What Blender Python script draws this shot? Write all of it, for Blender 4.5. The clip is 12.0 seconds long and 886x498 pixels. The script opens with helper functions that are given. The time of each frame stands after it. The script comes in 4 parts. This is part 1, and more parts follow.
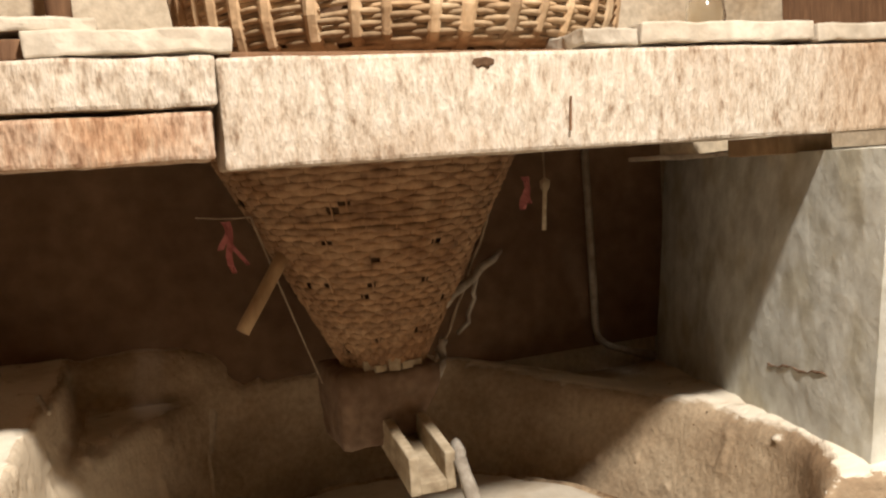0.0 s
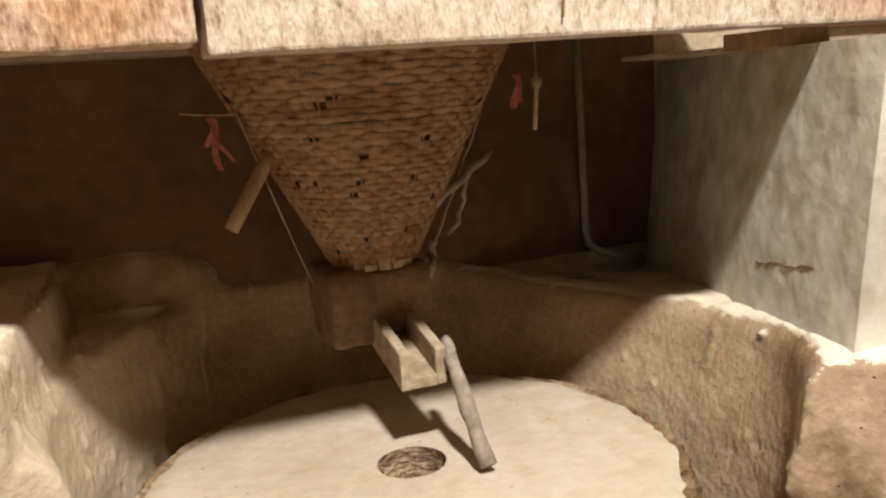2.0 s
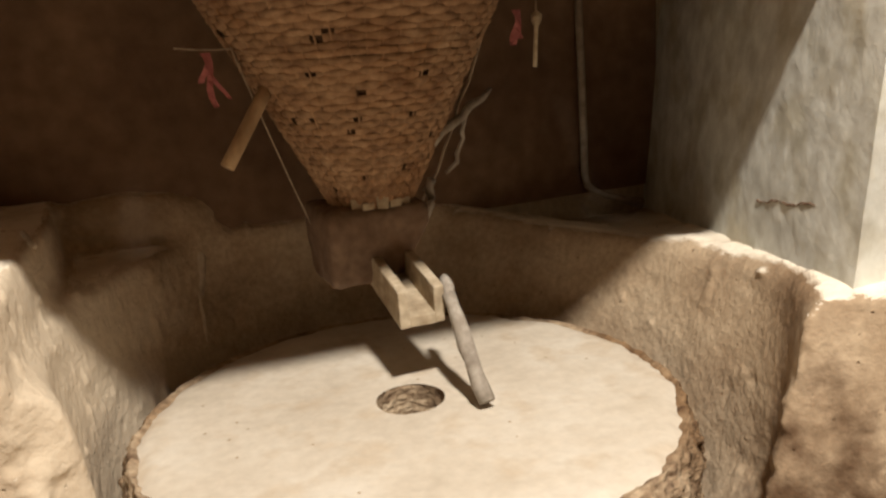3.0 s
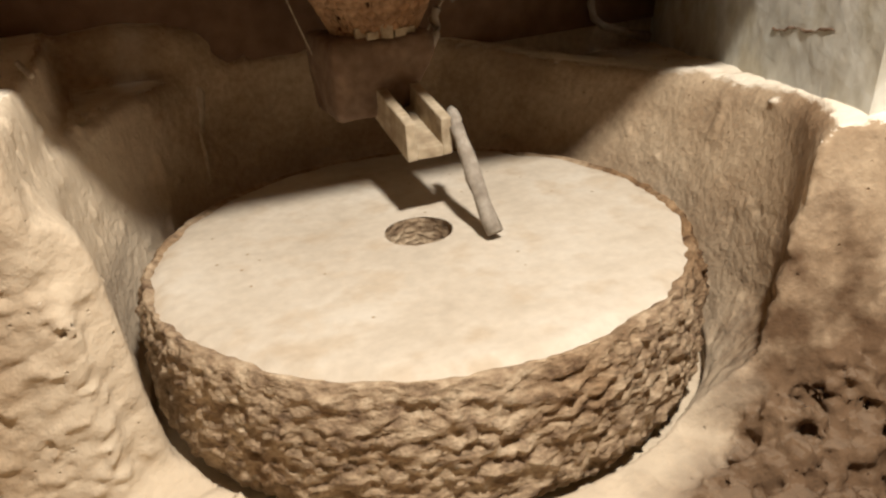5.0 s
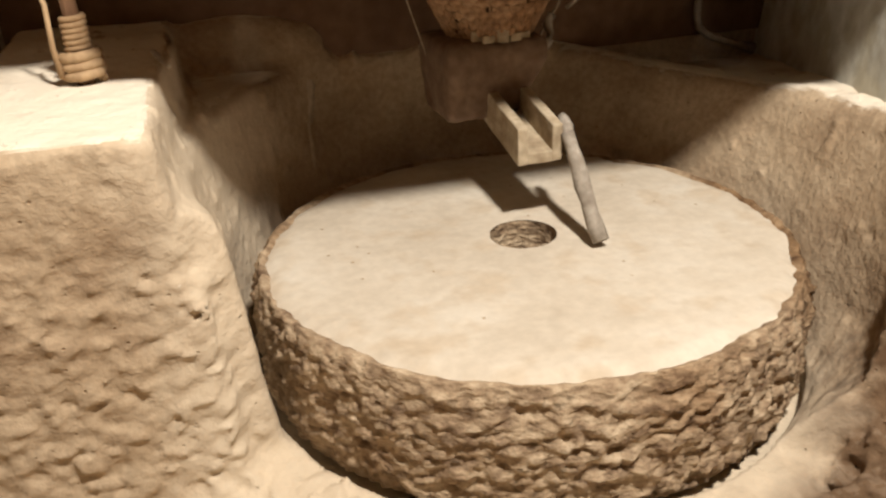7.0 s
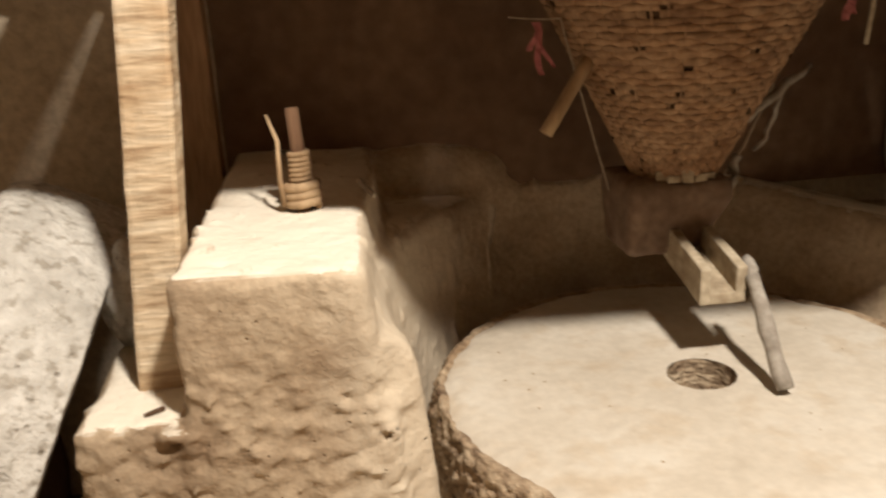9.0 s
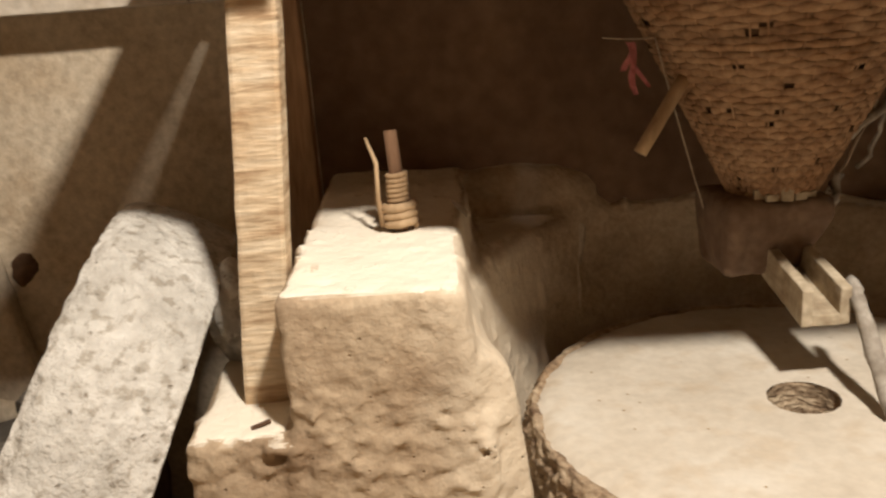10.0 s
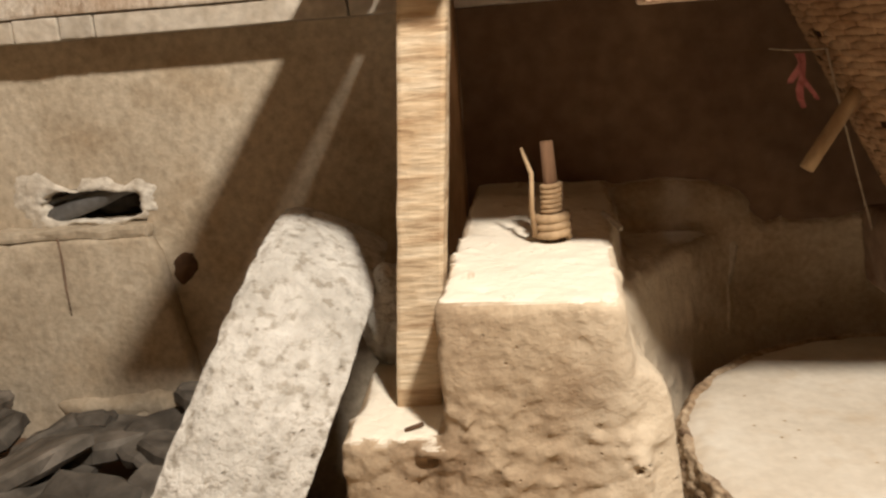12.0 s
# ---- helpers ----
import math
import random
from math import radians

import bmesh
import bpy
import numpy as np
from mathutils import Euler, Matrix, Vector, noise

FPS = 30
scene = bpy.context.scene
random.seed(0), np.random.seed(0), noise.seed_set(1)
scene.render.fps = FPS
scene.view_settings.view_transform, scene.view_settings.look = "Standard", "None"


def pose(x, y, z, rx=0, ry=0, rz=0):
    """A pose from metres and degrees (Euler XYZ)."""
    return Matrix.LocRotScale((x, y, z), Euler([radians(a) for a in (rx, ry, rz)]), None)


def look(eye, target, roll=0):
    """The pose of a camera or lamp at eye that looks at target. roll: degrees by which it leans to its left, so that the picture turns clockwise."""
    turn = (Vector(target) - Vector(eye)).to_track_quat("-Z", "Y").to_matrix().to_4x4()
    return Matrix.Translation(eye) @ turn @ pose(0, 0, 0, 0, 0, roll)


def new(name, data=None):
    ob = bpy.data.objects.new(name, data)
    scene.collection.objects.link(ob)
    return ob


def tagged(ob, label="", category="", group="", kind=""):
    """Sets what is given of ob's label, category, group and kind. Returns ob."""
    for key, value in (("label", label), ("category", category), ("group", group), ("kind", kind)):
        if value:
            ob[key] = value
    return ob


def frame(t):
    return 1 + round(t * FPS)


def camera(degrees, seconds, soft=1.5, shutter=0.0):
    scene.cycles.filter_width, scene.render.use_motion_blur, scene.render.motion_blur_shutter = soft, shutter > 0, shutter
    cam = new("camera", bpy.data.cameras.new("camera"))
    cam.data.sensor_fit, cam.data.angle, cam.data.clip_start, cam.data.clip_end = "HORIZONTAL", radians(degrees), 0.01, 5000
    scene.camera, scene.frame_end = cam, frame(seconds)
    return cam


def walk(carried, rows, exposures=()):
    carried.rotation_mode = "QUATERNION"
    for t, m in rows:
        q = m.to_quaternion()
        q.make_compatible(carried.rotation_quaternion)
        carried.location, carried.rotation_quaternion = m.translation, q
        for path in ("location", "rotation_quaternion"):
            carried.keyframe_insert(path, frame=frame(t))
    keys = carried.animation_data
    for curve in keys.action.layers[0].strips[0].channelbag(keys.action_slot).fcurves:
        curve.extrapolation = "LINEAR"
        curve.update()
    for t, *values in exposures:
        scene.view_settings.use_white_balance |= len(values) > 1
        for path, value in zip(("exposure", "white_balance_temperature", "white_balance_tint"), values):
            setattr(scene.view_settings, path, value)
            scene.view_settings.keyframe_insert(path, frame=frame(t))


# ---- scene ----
cam = camera(56.4, 12.0, soft=2.3, shutter=0.5)
PATH = [
    (0, (0.193, 0.338, 0.853), (0.929, 2.188, 0.662), -4.0),
    (0.5, (0.192, 0.338, 0.848), (0.923, 2.186, 0.622), -4.1),
    (1, (0.193, 0.339, 0.839), (0.924, 2.182, 0.571), -4.1),
    (1.5, (0.195, 0.342, 0.825), (0.927, 2.173, 0.489), -4.1),
    (2, (0.194, 0.342, 0.816), (0.927, 2.163, 0.434), -4.1),
    (2.5, (0.191, 0.346, 0.808), (0.925, 2.156, 0.379), -4.1),
    (3, (0.192, 0.347, 0.796), (0.914, 2.144, 0.296), -4.1),
    (3.5, (0.189, 0.347, 0.788), (0.906, 2.119, 0.199), -4.2),
    (5.3, (0.159, 0.358, 0.77), (0.826, 2.033, -0.097), -4.3),
    (5.5, (0.155, 0.36, 0.775), (0.818, 2.033, -0.099), -4.2),
    (6, (0.142, 0.362, 0.783), (0.764, 2.05, -0.091), -3.9),
    (6.5, (0.125, 0.36, 0.794), (0.688, 2.07, -0.077), -3.4),
    (6.7, (0.11, 0.366, 0.797), (0.662, 2.081, -0.073), -3.1),
    (8.5, (0.049, 0.349, 0.849), (0.426, 2.195, 0.177), -1.6),
    (9, (0.035, 0.351, 0.863), (0.261, 2.24, 0.248), -2.8),
    (9.5, (0.021, 0.341, 0.87), (0.134, 2.252, 0.292), -3.7),
    (10, (0.009, 0.339, 0.872), (0.051, 2.258, 0.308), -4.3),
    (10.5, (-0.001, 0.335, 0.878), (-0.044, 2.258, 0.33), -4.6),
    (11, (-0.007, 0.336, 0.877), (-0.123, 2.26, 0.344), -4.9),
    (11.5, (-0.018, 0.336, 0.877), (-0.192, 2.259, 0.356), -4.9),
    (12, (-0.041, 0.333, 0.87), (-0.283, 2.252, 0.361), -4.6),
]
walk(cam, [(t, look(eye, target, roll)) for t, eye, target, roll in PATH])

# ---- light ----
world = bpy.data.worlds.new("world")
scene.world = world
world.use_nodes = True
world.node_tree.nodes["Background"].inputs[0].default_value = (1.0, 0.68, 0.46, 1)
world.node_tree.nodes["Background"].inputs[1].default_value = 0.066
LAMP = (0.55, 0.18, 2.38)
bulb = bpy.data.lights.new("ceiling_bulb", "SPOT")
bulb.energy, bulb.color, bulb.shadow_soft_size = 340, (1.0, 0.905, 0.785), 0.085
bulb.spot_size, bulb.spot_blend = radians(150), 0.5
bulb_ob = new("ceiling_bulb_light", bulb)
bulb_ob.matrix_world = look(LAMP, (0.3, 1.3, 0.3))
scene.view_settings.exposure = 0.0


# ---- materials ----
def ramp_node(nt, stops):
    n = nt.nodes.new("ShaderNodeValToRGB")
    el = n.color_ramp.elements
    while len(el) < len(stops):
        el.new(0.5)
    for e, (pos, col) in zip(el, stops):
        e.position, e.color = pos, (*col, 1)
    return n


def surf(name, tones, scale=8.0, stretch=(1, 1, 1), rough=0.9, bump=0.4, bump_scale=60.0, depth=0.004,
         stains=None, vary=0.0, metal=0.0, speck=None, island=False, lit_dust=None, grain=1.0, damp=None, flour=None, lumps=None):
    """A procedural surface: tones along a coarse noise, fine grain, optional stains, specks and per-object variation."""
    m = bpy.data.materials.new(name)
    m.use_nodes = True
    nt = m.node_tree
    b = nt.nodes["Principled BSDF"]
    L = nt.links.new
    tc = nt.nodes.new("ShaderNodeTexCoord")
    mp = nt.nodes.new("ShaderNodeMapping")
    mp.inputs["Scale"].default_value = stretch
    L(tc.outputs["Object"], mp.inputs[0])
    n1 = nt.nodes.new("ShaderNodeTexNoise")
    n1.inputs["Scale"].default_value, n1.inputs["Detail"].default_value, n1.inputs["Roughness"].default_value = scale, 8, 0.62
    L(mp.outputs[0], n1.inputs["Vector"])
    k = len(tones)
    r = ramp_node(nt, [(0.3 + 0.4 * i / max(1, k - 1), c) for i, c in enumerate(tones)])
    L(n1.outputs[0], r.inputs[0])
    col, pits = r.outputs[0], None
    n2 = nt.nodes.new("ShaderNodeTexNoise")
    n2.inputs["Scale"].default_value, n2.inputs["Detail"].default_value = bump_scale, 6
    L(mp.outputs[0], n2.inputs["Vector"])
    g = ramp_node(nt, [(0.25, (0.72, 0.70, 0.68)), (0.7, (1.08, 1.08, 1.08))])
    L(n2.outputs[0], g.inputs[0])

    def times(a, c, fac=1.0):
        x = nt.nodes.new("ShaderNodeMix")
        x.data_type, x.blend_type = "RGBA", "MULTIPLY"
        x.inputs[0].default_value = fac
        L(a, x.inputs[6])
        L(c, x.inputs[7])
        return x.outputs[2]

    col = times(col, g.outputs[0], grain)
    if stains:
        sc, tint, lo, hi = stains
        n3 = nt.nodes.new("ShaderNodeTexNoise")
        n3.inputs["Scale"].default_value, n3.inputs["Detail"].default_value = sc, 4
        L(tc.outputs["Object"], n3.inputs["Vector"])
        r3 = ramp_node(nt, [(lo, (1, 1, 1)), (hi, tint)])
        L(n3.outputs[0], r3.inputs[0])
        col = times(col, r3.outputs[0])
    if speck:
        sc, tint, size = speck
        v = nt.nodes.new("ShaderNodeTexVoronoi")
        v.inputs["Scale"].default_value = sc
        L(tc.outputs["Object"], v.inputs["Vector"])
        r4 = ramp_node(nt, [(size * 0.6, tint), (size, (1, 1, 1))])
        L(v.outputs["Distance"], r4.inputs[0])
        col = times(col, r4.outputs[0])
        pit = nt.nodes.new("ShaderNodeMapRange")
        pit.inputs["From Max"].default_value = size * 1.3
        L(v.outputs["Distance"], pit.inputs["Value"])
        pits = pit.outputs[0]
    if vary:
        oi = nt.nodes.new("ShaderNodeNewGeometry" if island else "ShaderNodeObjectInfo")
        r5 = ramp_node(nt, [(0.0, (1 - vary,) * 3), (1.0, (1 + vary * 0.4,) * 3)])
        L(oi.outputs["Random Per Island" if island else "Random"], r5.inputs[0])
        col = times(col, r5.outputs[0])
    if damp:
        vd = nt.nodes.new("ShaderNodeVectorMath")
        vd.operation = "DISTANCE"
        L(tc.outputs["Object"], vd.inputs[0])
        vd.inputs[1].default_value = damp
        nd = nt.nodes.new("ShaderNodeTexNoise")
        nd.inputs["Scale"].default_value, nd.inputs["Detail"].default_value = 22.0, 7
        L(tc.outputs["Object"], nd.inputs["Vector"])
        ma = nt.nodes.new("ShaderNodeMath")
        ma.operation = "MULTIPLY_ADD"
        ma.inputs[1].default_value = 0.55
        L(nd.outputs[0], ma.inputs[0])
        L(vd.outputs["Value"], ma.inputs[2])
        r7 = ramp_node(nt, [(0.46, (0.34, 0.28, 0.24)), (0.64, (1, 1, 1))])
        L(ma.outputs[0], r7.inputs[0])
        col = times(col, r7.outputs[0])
    # Pale ring round the stone: flour dust, plus the pier side's lit strip as colour.
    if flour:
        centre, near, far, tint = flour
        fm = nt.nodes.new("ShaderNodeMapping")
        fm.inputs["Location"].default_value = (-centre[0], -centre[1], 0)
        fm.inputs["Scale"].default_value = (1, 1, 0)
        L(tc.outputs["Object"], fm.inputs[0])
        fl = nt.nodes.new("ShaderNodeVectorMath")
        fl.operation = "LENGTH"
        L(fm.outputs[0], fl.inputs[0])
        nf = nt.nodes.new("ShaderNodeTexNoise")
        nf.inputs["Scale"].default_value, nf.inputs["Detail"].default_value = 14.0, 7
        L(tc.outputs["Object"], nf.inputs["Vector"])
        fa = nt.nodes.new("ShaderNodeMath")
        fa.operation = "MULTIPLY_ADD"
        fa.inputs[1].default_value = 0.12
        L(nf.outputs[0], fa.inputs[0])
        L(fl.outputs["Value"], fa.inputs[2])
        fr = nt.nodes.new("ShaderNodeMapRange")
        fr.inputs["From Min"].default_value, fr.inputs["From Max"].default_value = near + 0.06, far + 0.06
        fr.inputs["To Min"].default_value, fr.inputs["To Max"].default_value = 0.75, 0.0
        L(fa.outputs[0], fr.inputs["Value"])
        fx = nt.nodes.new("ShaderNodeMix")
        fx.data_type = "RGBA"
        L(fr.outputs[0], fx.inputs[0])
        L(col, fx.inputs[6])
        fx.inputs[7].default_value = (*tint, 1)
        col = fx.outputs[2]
    # Upward faces paler: flour dust, its tint raised for the strongly lit pier top.
    if lit_dust:
        tint, lo, hi = lit_dust
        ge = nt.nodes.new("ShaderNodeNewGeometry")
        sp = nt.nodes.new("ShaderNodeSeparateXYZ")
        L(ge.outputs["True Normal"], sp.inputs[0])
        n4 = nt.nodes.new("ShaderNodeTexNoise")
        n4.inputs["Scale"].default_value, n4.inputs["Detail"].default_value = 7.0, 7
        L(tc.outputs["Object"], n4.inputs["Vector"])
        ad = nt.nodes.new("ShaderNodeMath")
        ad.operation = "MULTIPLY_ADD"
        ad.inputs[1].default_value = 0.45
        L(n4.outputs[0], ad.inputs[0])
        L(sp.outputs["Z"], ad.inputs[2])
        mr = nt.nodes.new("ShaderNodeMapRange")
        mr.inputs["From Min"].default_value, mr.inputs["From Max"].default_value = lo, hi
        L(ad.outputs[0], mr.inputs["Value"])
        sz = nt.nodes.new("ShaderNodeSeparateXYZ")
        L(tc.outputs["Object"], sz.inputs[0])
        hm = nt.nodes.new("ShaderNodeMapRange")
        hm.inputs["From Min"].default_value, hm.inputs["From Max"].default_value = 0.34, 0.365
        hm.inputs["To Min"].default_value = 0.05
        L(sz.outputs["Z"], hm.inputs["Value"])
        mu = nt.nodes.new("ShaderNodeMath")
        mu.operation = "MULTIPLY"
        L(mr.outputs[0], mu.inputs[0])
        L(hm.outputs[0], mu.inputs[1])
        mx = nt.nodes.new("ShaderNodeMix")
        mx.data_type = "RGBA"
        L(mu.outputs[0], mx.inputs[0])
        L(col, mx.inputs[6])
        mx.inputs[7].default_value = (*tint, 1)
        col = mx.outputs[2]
    L(col, b.inputs["Base Color"])
    b.inputs["Roughness"].default_value, b.inputs["Metallic"].default_value = rough, metal
    b.inputs["Specular IOR Level"].default_value = 0.25
    bp = nt.nodes.new("ShaderNodeBump")
    bp.inputs["Strength"].default_value, bp.inputs["Distance"].default_value = bump, depth
    L(n2.outputs[0], bp.inputs["Height"])
    if pits:
        bq = nt.nodes.new("ShaderNodeBump")
        bq.inputs["Strength"].default_value, bq.inputs["Distance"].default_value = min(1.0, bump * 1.5), depth * 1.5
        L(pits, bq.inputs["Height"])
        L(bq.outputs[0], bp.inputs["Normal"])
    if lumps:
        sc, much = lumps
        nl = nt.nodes.new("ShaderNodeTexNoise")
        nl.inputs["Scale"].default_value, nl.inputs["Detail"].default_value, nl.inputs["Roughness"].default_value = sc, 5, 0.6
        L(mp.outputs[0], nl.inputs["Vector"])
        bl = nt.nodes.new("ShaderNodeBump")
        bl.inputs["Strength"].default_value, bl.inputs["Distance"].default_value = 0.8, much
        L(nl.outputs[0], bl.inputs["Height"])
        L(bl.outputs[0], (bq if pits else bp).inputs["Normal"])
    L(bp.outputs[0], b.inputs["Normal"])
    return m


MUD = surf("dried_mud", [(0.33, 0.235, 0.15), (0.47, 0.36, 0.245), (0.56, 0.45, 0.32)], 5.0, bump=0.45, bump_scale=85, depth=0.005,
           stains=(3.2, (0.60, 0.53, 0.47), 0.54, 0.72), speck=(38, (0.72, 0.62, 0.52), 0.07), lit_dust=((0.84, 0.765, 0.64), 1.06, 1.20), grain=0.8, lumps=(60, 0.004), damp=(0.88, 0.87, 0.06), flour=((0.50, 1.45), 0.465, 0.55, (0.70, 0.60, 0.46)))
FLOUR = surf("flour_dusted_granite", [(0.53, 0.465, 0.375), (0.62, 0.555, 0.46), (0.68, 0.63, 0.545)], 7.0, bump=0.2, bump_scale=60, depth=0.002,
             stains=(13.0, (0.90, 0.85, 0.79), 0.52, 0.66), speck=(22, (0.62, 0.52, 0.40), 0.07), grain=0.35)
ROUGH = surf("hewn_granite", [(0.17, 0.11, 0.07), (0.42, 0.315, 0.21), (0.66, 0.54, 0.39)], 34.0, stretch=(1, 1, 2.0), bump=0.8, bump_scale=70, depth=0.008,
             stains=(4.0, (0.6, 0.5, 0.4), 0.45, 0.7))
PITTED = surf("pitted_grey_stone", [(0.47, 0.445, 0.40), (0.62, 0.59, 0.535), (0.71, 0.68, 0.625)], 9.0, bump=0.35, bump_scale=40, depth=0.005,
              stains=(50.0, (0.68, 0.65, 0.61), 0.54, 0.64), speck=(40, (0.72, 0.68, 0.64), 0.13), grain=0.9, lumps=(58, 0.014))
BEAM = surf("whitewashed_timber", [(0.30, 0.215, 0.15), (0.57, 0.485, 0.39), (0.69, 0.62, 0.53), (0.74, 0.68, 0.60)], 20.0, stretch=(4.2, 4, 1.5), bump=0.7, bump_scale=70, depth=0.004,
            stains=(2.4, (0.70, 0.57, 0.47), 0.50, 0.72))
RED_BEAM = surf("reddish_whitewashed_timber", [(0.30, 0.18, 0.115), (0.58, 0.44, 0.335), (0.76, 0.68, 0.58)], 22.0, stretch=(4.2, 4, 1.2), bump=0.7, bump_scale=70, depth=0.004,
                stains=(6.0, (0.86, 0.70, 0.57), 0.46, 0.62))
GRIT = surf("crushed_grain", [(0.06, 0.043, 0.03), (0.13, 0.097, 0.07), (0.24, 0.19, 0.14)], 90.0, bump=0.6, bump_scale=160, depth=0.003)
POST = surf("sawn_timber", [(0.40, 0.26, 0.15), (0.68, 0.54, 0.37), (0.80, 0.69, 0.53)], 18.0, stretch=(0.5, 0.5, 3.0), bump=0.7, bump_scale=55, depth=0.004,
            stains=(6.0, (0.74, 0.62, 0.50), 0.48, 0.66))
# Dark brown that deepens the rear wall's shade; also colours the rubble bed.
DARK_BROWN = surf("dark_brown_plaster", [(0.15, 0.088, 0.055), (0.26, 0.165, 0.104)], 2.5, bump=0.3, bump_scale=26, depth=0.006)
CLAY = surf("grey_brown_clay", [(0.17, 0.11, 0.075), (0.27, 0.19, 0.135)], 14.0, bump=0.5, bump_scale=60, stains=(9.0, (0.7, 0.62, 0.55), 0.5, 0.66))
BROWN = surf("old_brown_timber", [(0.13, 0.07, 0.04), (0.24, 0.135, 0.075)], 10.0, stretch=(3, 3, 0.4), bump=0.5, bump_scale=50)
TAN = surf("tan_timber", [(0.27, 0.16, 0.09), (0.44, 0.27, 0.155)], 10.0, stretch=(3, 3, 0.4), bump=0.5, bump_scale=50)
WOOD = surf("pale_stick_wood", [(0.34, 0.22, 0.12), (0.50, 0.36, 0.22)], 14.0, stretch=(1, 1, 0.5), bump=0.4, bump_scale=60)
SPOUT = surf("dusty_spout_wood", [(0.26, 0.19, 0.12), (0.46, 0.38, 0.27), (0.56, 0.48, 0.36)], 16.0, bump=0.5, bump_scale=70)
BARK = surf("dusty_bark", [(0.24, 0.20, 0.16), (0.50, 0.46, 0.40)], 22.0, bump=0.7, bump_scale=70)
WICKER = surf("wicker_strand", [(0.26, 0.15, 0.085), (0.38, 0.235, 0.135), (0.49, 0.325, 0.20)], 22.0, bump=0.5, bump_scale=90, vary=0.18,
              stains=(7.0, (0.7, 0.6, 0.5), 0.5, 0.7))
WICKER2 = surf("old_basket_strand", [(0.34, 0.215, 0.12), (0.52, 0.36, 0.215), (0.70, 0.54, 0.36)], 12.0, bump=0.5, bump_scale=70, vary=0.4)
DARK = surf("deep_brown", [(0.09, 0.05, 0.028), (0.14, 0.08, 0.045)], 20.0)
PLASTER = surf("mud_plaster", [(0.42, 0.34, 0.245), (0.56, 0.475, 0.36), (0.64, 0.555, 0.435)], 2.6, bump=0.35, bump_scale=60, depth=0.005,
               stains=(4.0, (0.84, 0.78, 0.71), 0.52, 0.68), lumps=(12, 0.010))
CEMENT = surf("grey_cement_plaster", [(0.55, 0.555, 0.505), (0.68, 0.69, 0.64), (0.74, 0.745, 0.69)], 5.0, bump=0.25, bump_scale=22, depth=0.005,
              stains=(9.0, (0.80, 0.76, 0.68), 0.5, 0.64), lumps=(26, 0.003))
SLAB = surf("lime_slab", [(0.50, 0.43, 0.34), (0.66, 0.60, 0.51)], 14.0, bump=0.7, bump_scale=45, vary=0.15)
LIME = surf("broken_lime", [(0.60, 0.53, 0.43), (0.80, 0.75, 0.66)], 24.0, bump=0.8, bump_scale=50, depth=0.008)
RED = surf("red_cloth", [(0.42, 0.13, 0.13), (0.55, 0.22, 0.21)], 20.0, bump=0.3)
STRING = surf("twine", [(0.36, 0.28, 0.20), (0.5, 0.42, 0.32)], 60.0)
ROCK = surf("dusty_rock", [(0.07, 0.06, 0.049), (0.14, 0.122, 0.102), (0.24, 0.21, 0.178)], 9.0, bump=0.6, bump_scale=30, vary=0.35)
IRON = surf("dark_iron", [(0.03, 0.028, 0.025), (0.07, 0.06, 0.05)], 30.0, rough=0.6, metal=0.5)
STRAP = surf("grey_strap", [(0.10, 0.098, 0.095), (0.17, 0.165, 0.16)], 20.0, rough=0.45)
PIPE = surf("dusty_pipe", [(0.28, 0.23, 0.18), (0.42, 0.36, 0.29)], 20.0, rough=0.7)


# ---- building helpers ----
def link(name, bm, material, parent=None, label="", smooth=False):
    me = bpy.data.meshes.new(name)
    bmesh.ops.recalc_face_normals(bm, faces=bm.faces[:])
    bm.to_mesh(me)
    bm.free()
    me.materials.append(material)
    if smooth:
        me.shade_smooth()
    ob = new(name, me)
    ob.parent = parent
    if label:
        ob["label"] = label
    return ob


def part(name, bm, material, parent, label="", smooth=False):
    return link(name, bm, material, parent, label, smooth)


def thing(name, at, label, category, group=""):
    ob = new(name)
    ob.location = at
    ob.empty_display_size = 0.02
    return tagged(ob, label, category, group)


def local(bm, parent):
    """Moves a mesh made in world coordinates into its parent's own."""
    bmesh.ops.translate(bm, verts=bm.verts[:], vec=-parent.location)
    return bm


def chunk(lo, hi, cuts=6, rough=0.0, bevel=0.004, seed=0, taper=None):
    """A worn block between two corners: cut up, nudged by noise and bevelled."""
    bm = bmesh.new()
    bmesh.ops.create_cube(bm, size=1.0)
    lo, hi = Vector(lo), Vector(hi)
    for v in bm.verts:
        v.co = Vector([lo[i] + (v.co[i] + 0.5) * (hi[i] - lo[i]) for i in range(3)])
    if bevel:
        bmesh.ops.bevel(bm, geom=bm.edges[:], offset=bevel, segments=2, affect="EDGES", profile=0.6)
    if cuts:
        size = max(hi - lo) / cuts
        for _ in range(4):
            long = [e for e in bm.edges if e.calc_length() > size * 1.5]
            if not long:
                break
            bmesh.ops.subdivide_edges(bm, edges=long, cuts=1, use_grid_fill=True)
    for v in bm.verts:
        if rough:
            v.co += noise.noise_vector(v.co * 22 + Vector((seed, 0, 0))) * rough + noise.noise_vector(v.co * 70 + Vector((0, seed, 0))) * rough * 0.5
        if taper:
            v.co = taper(v.co)
    return bm


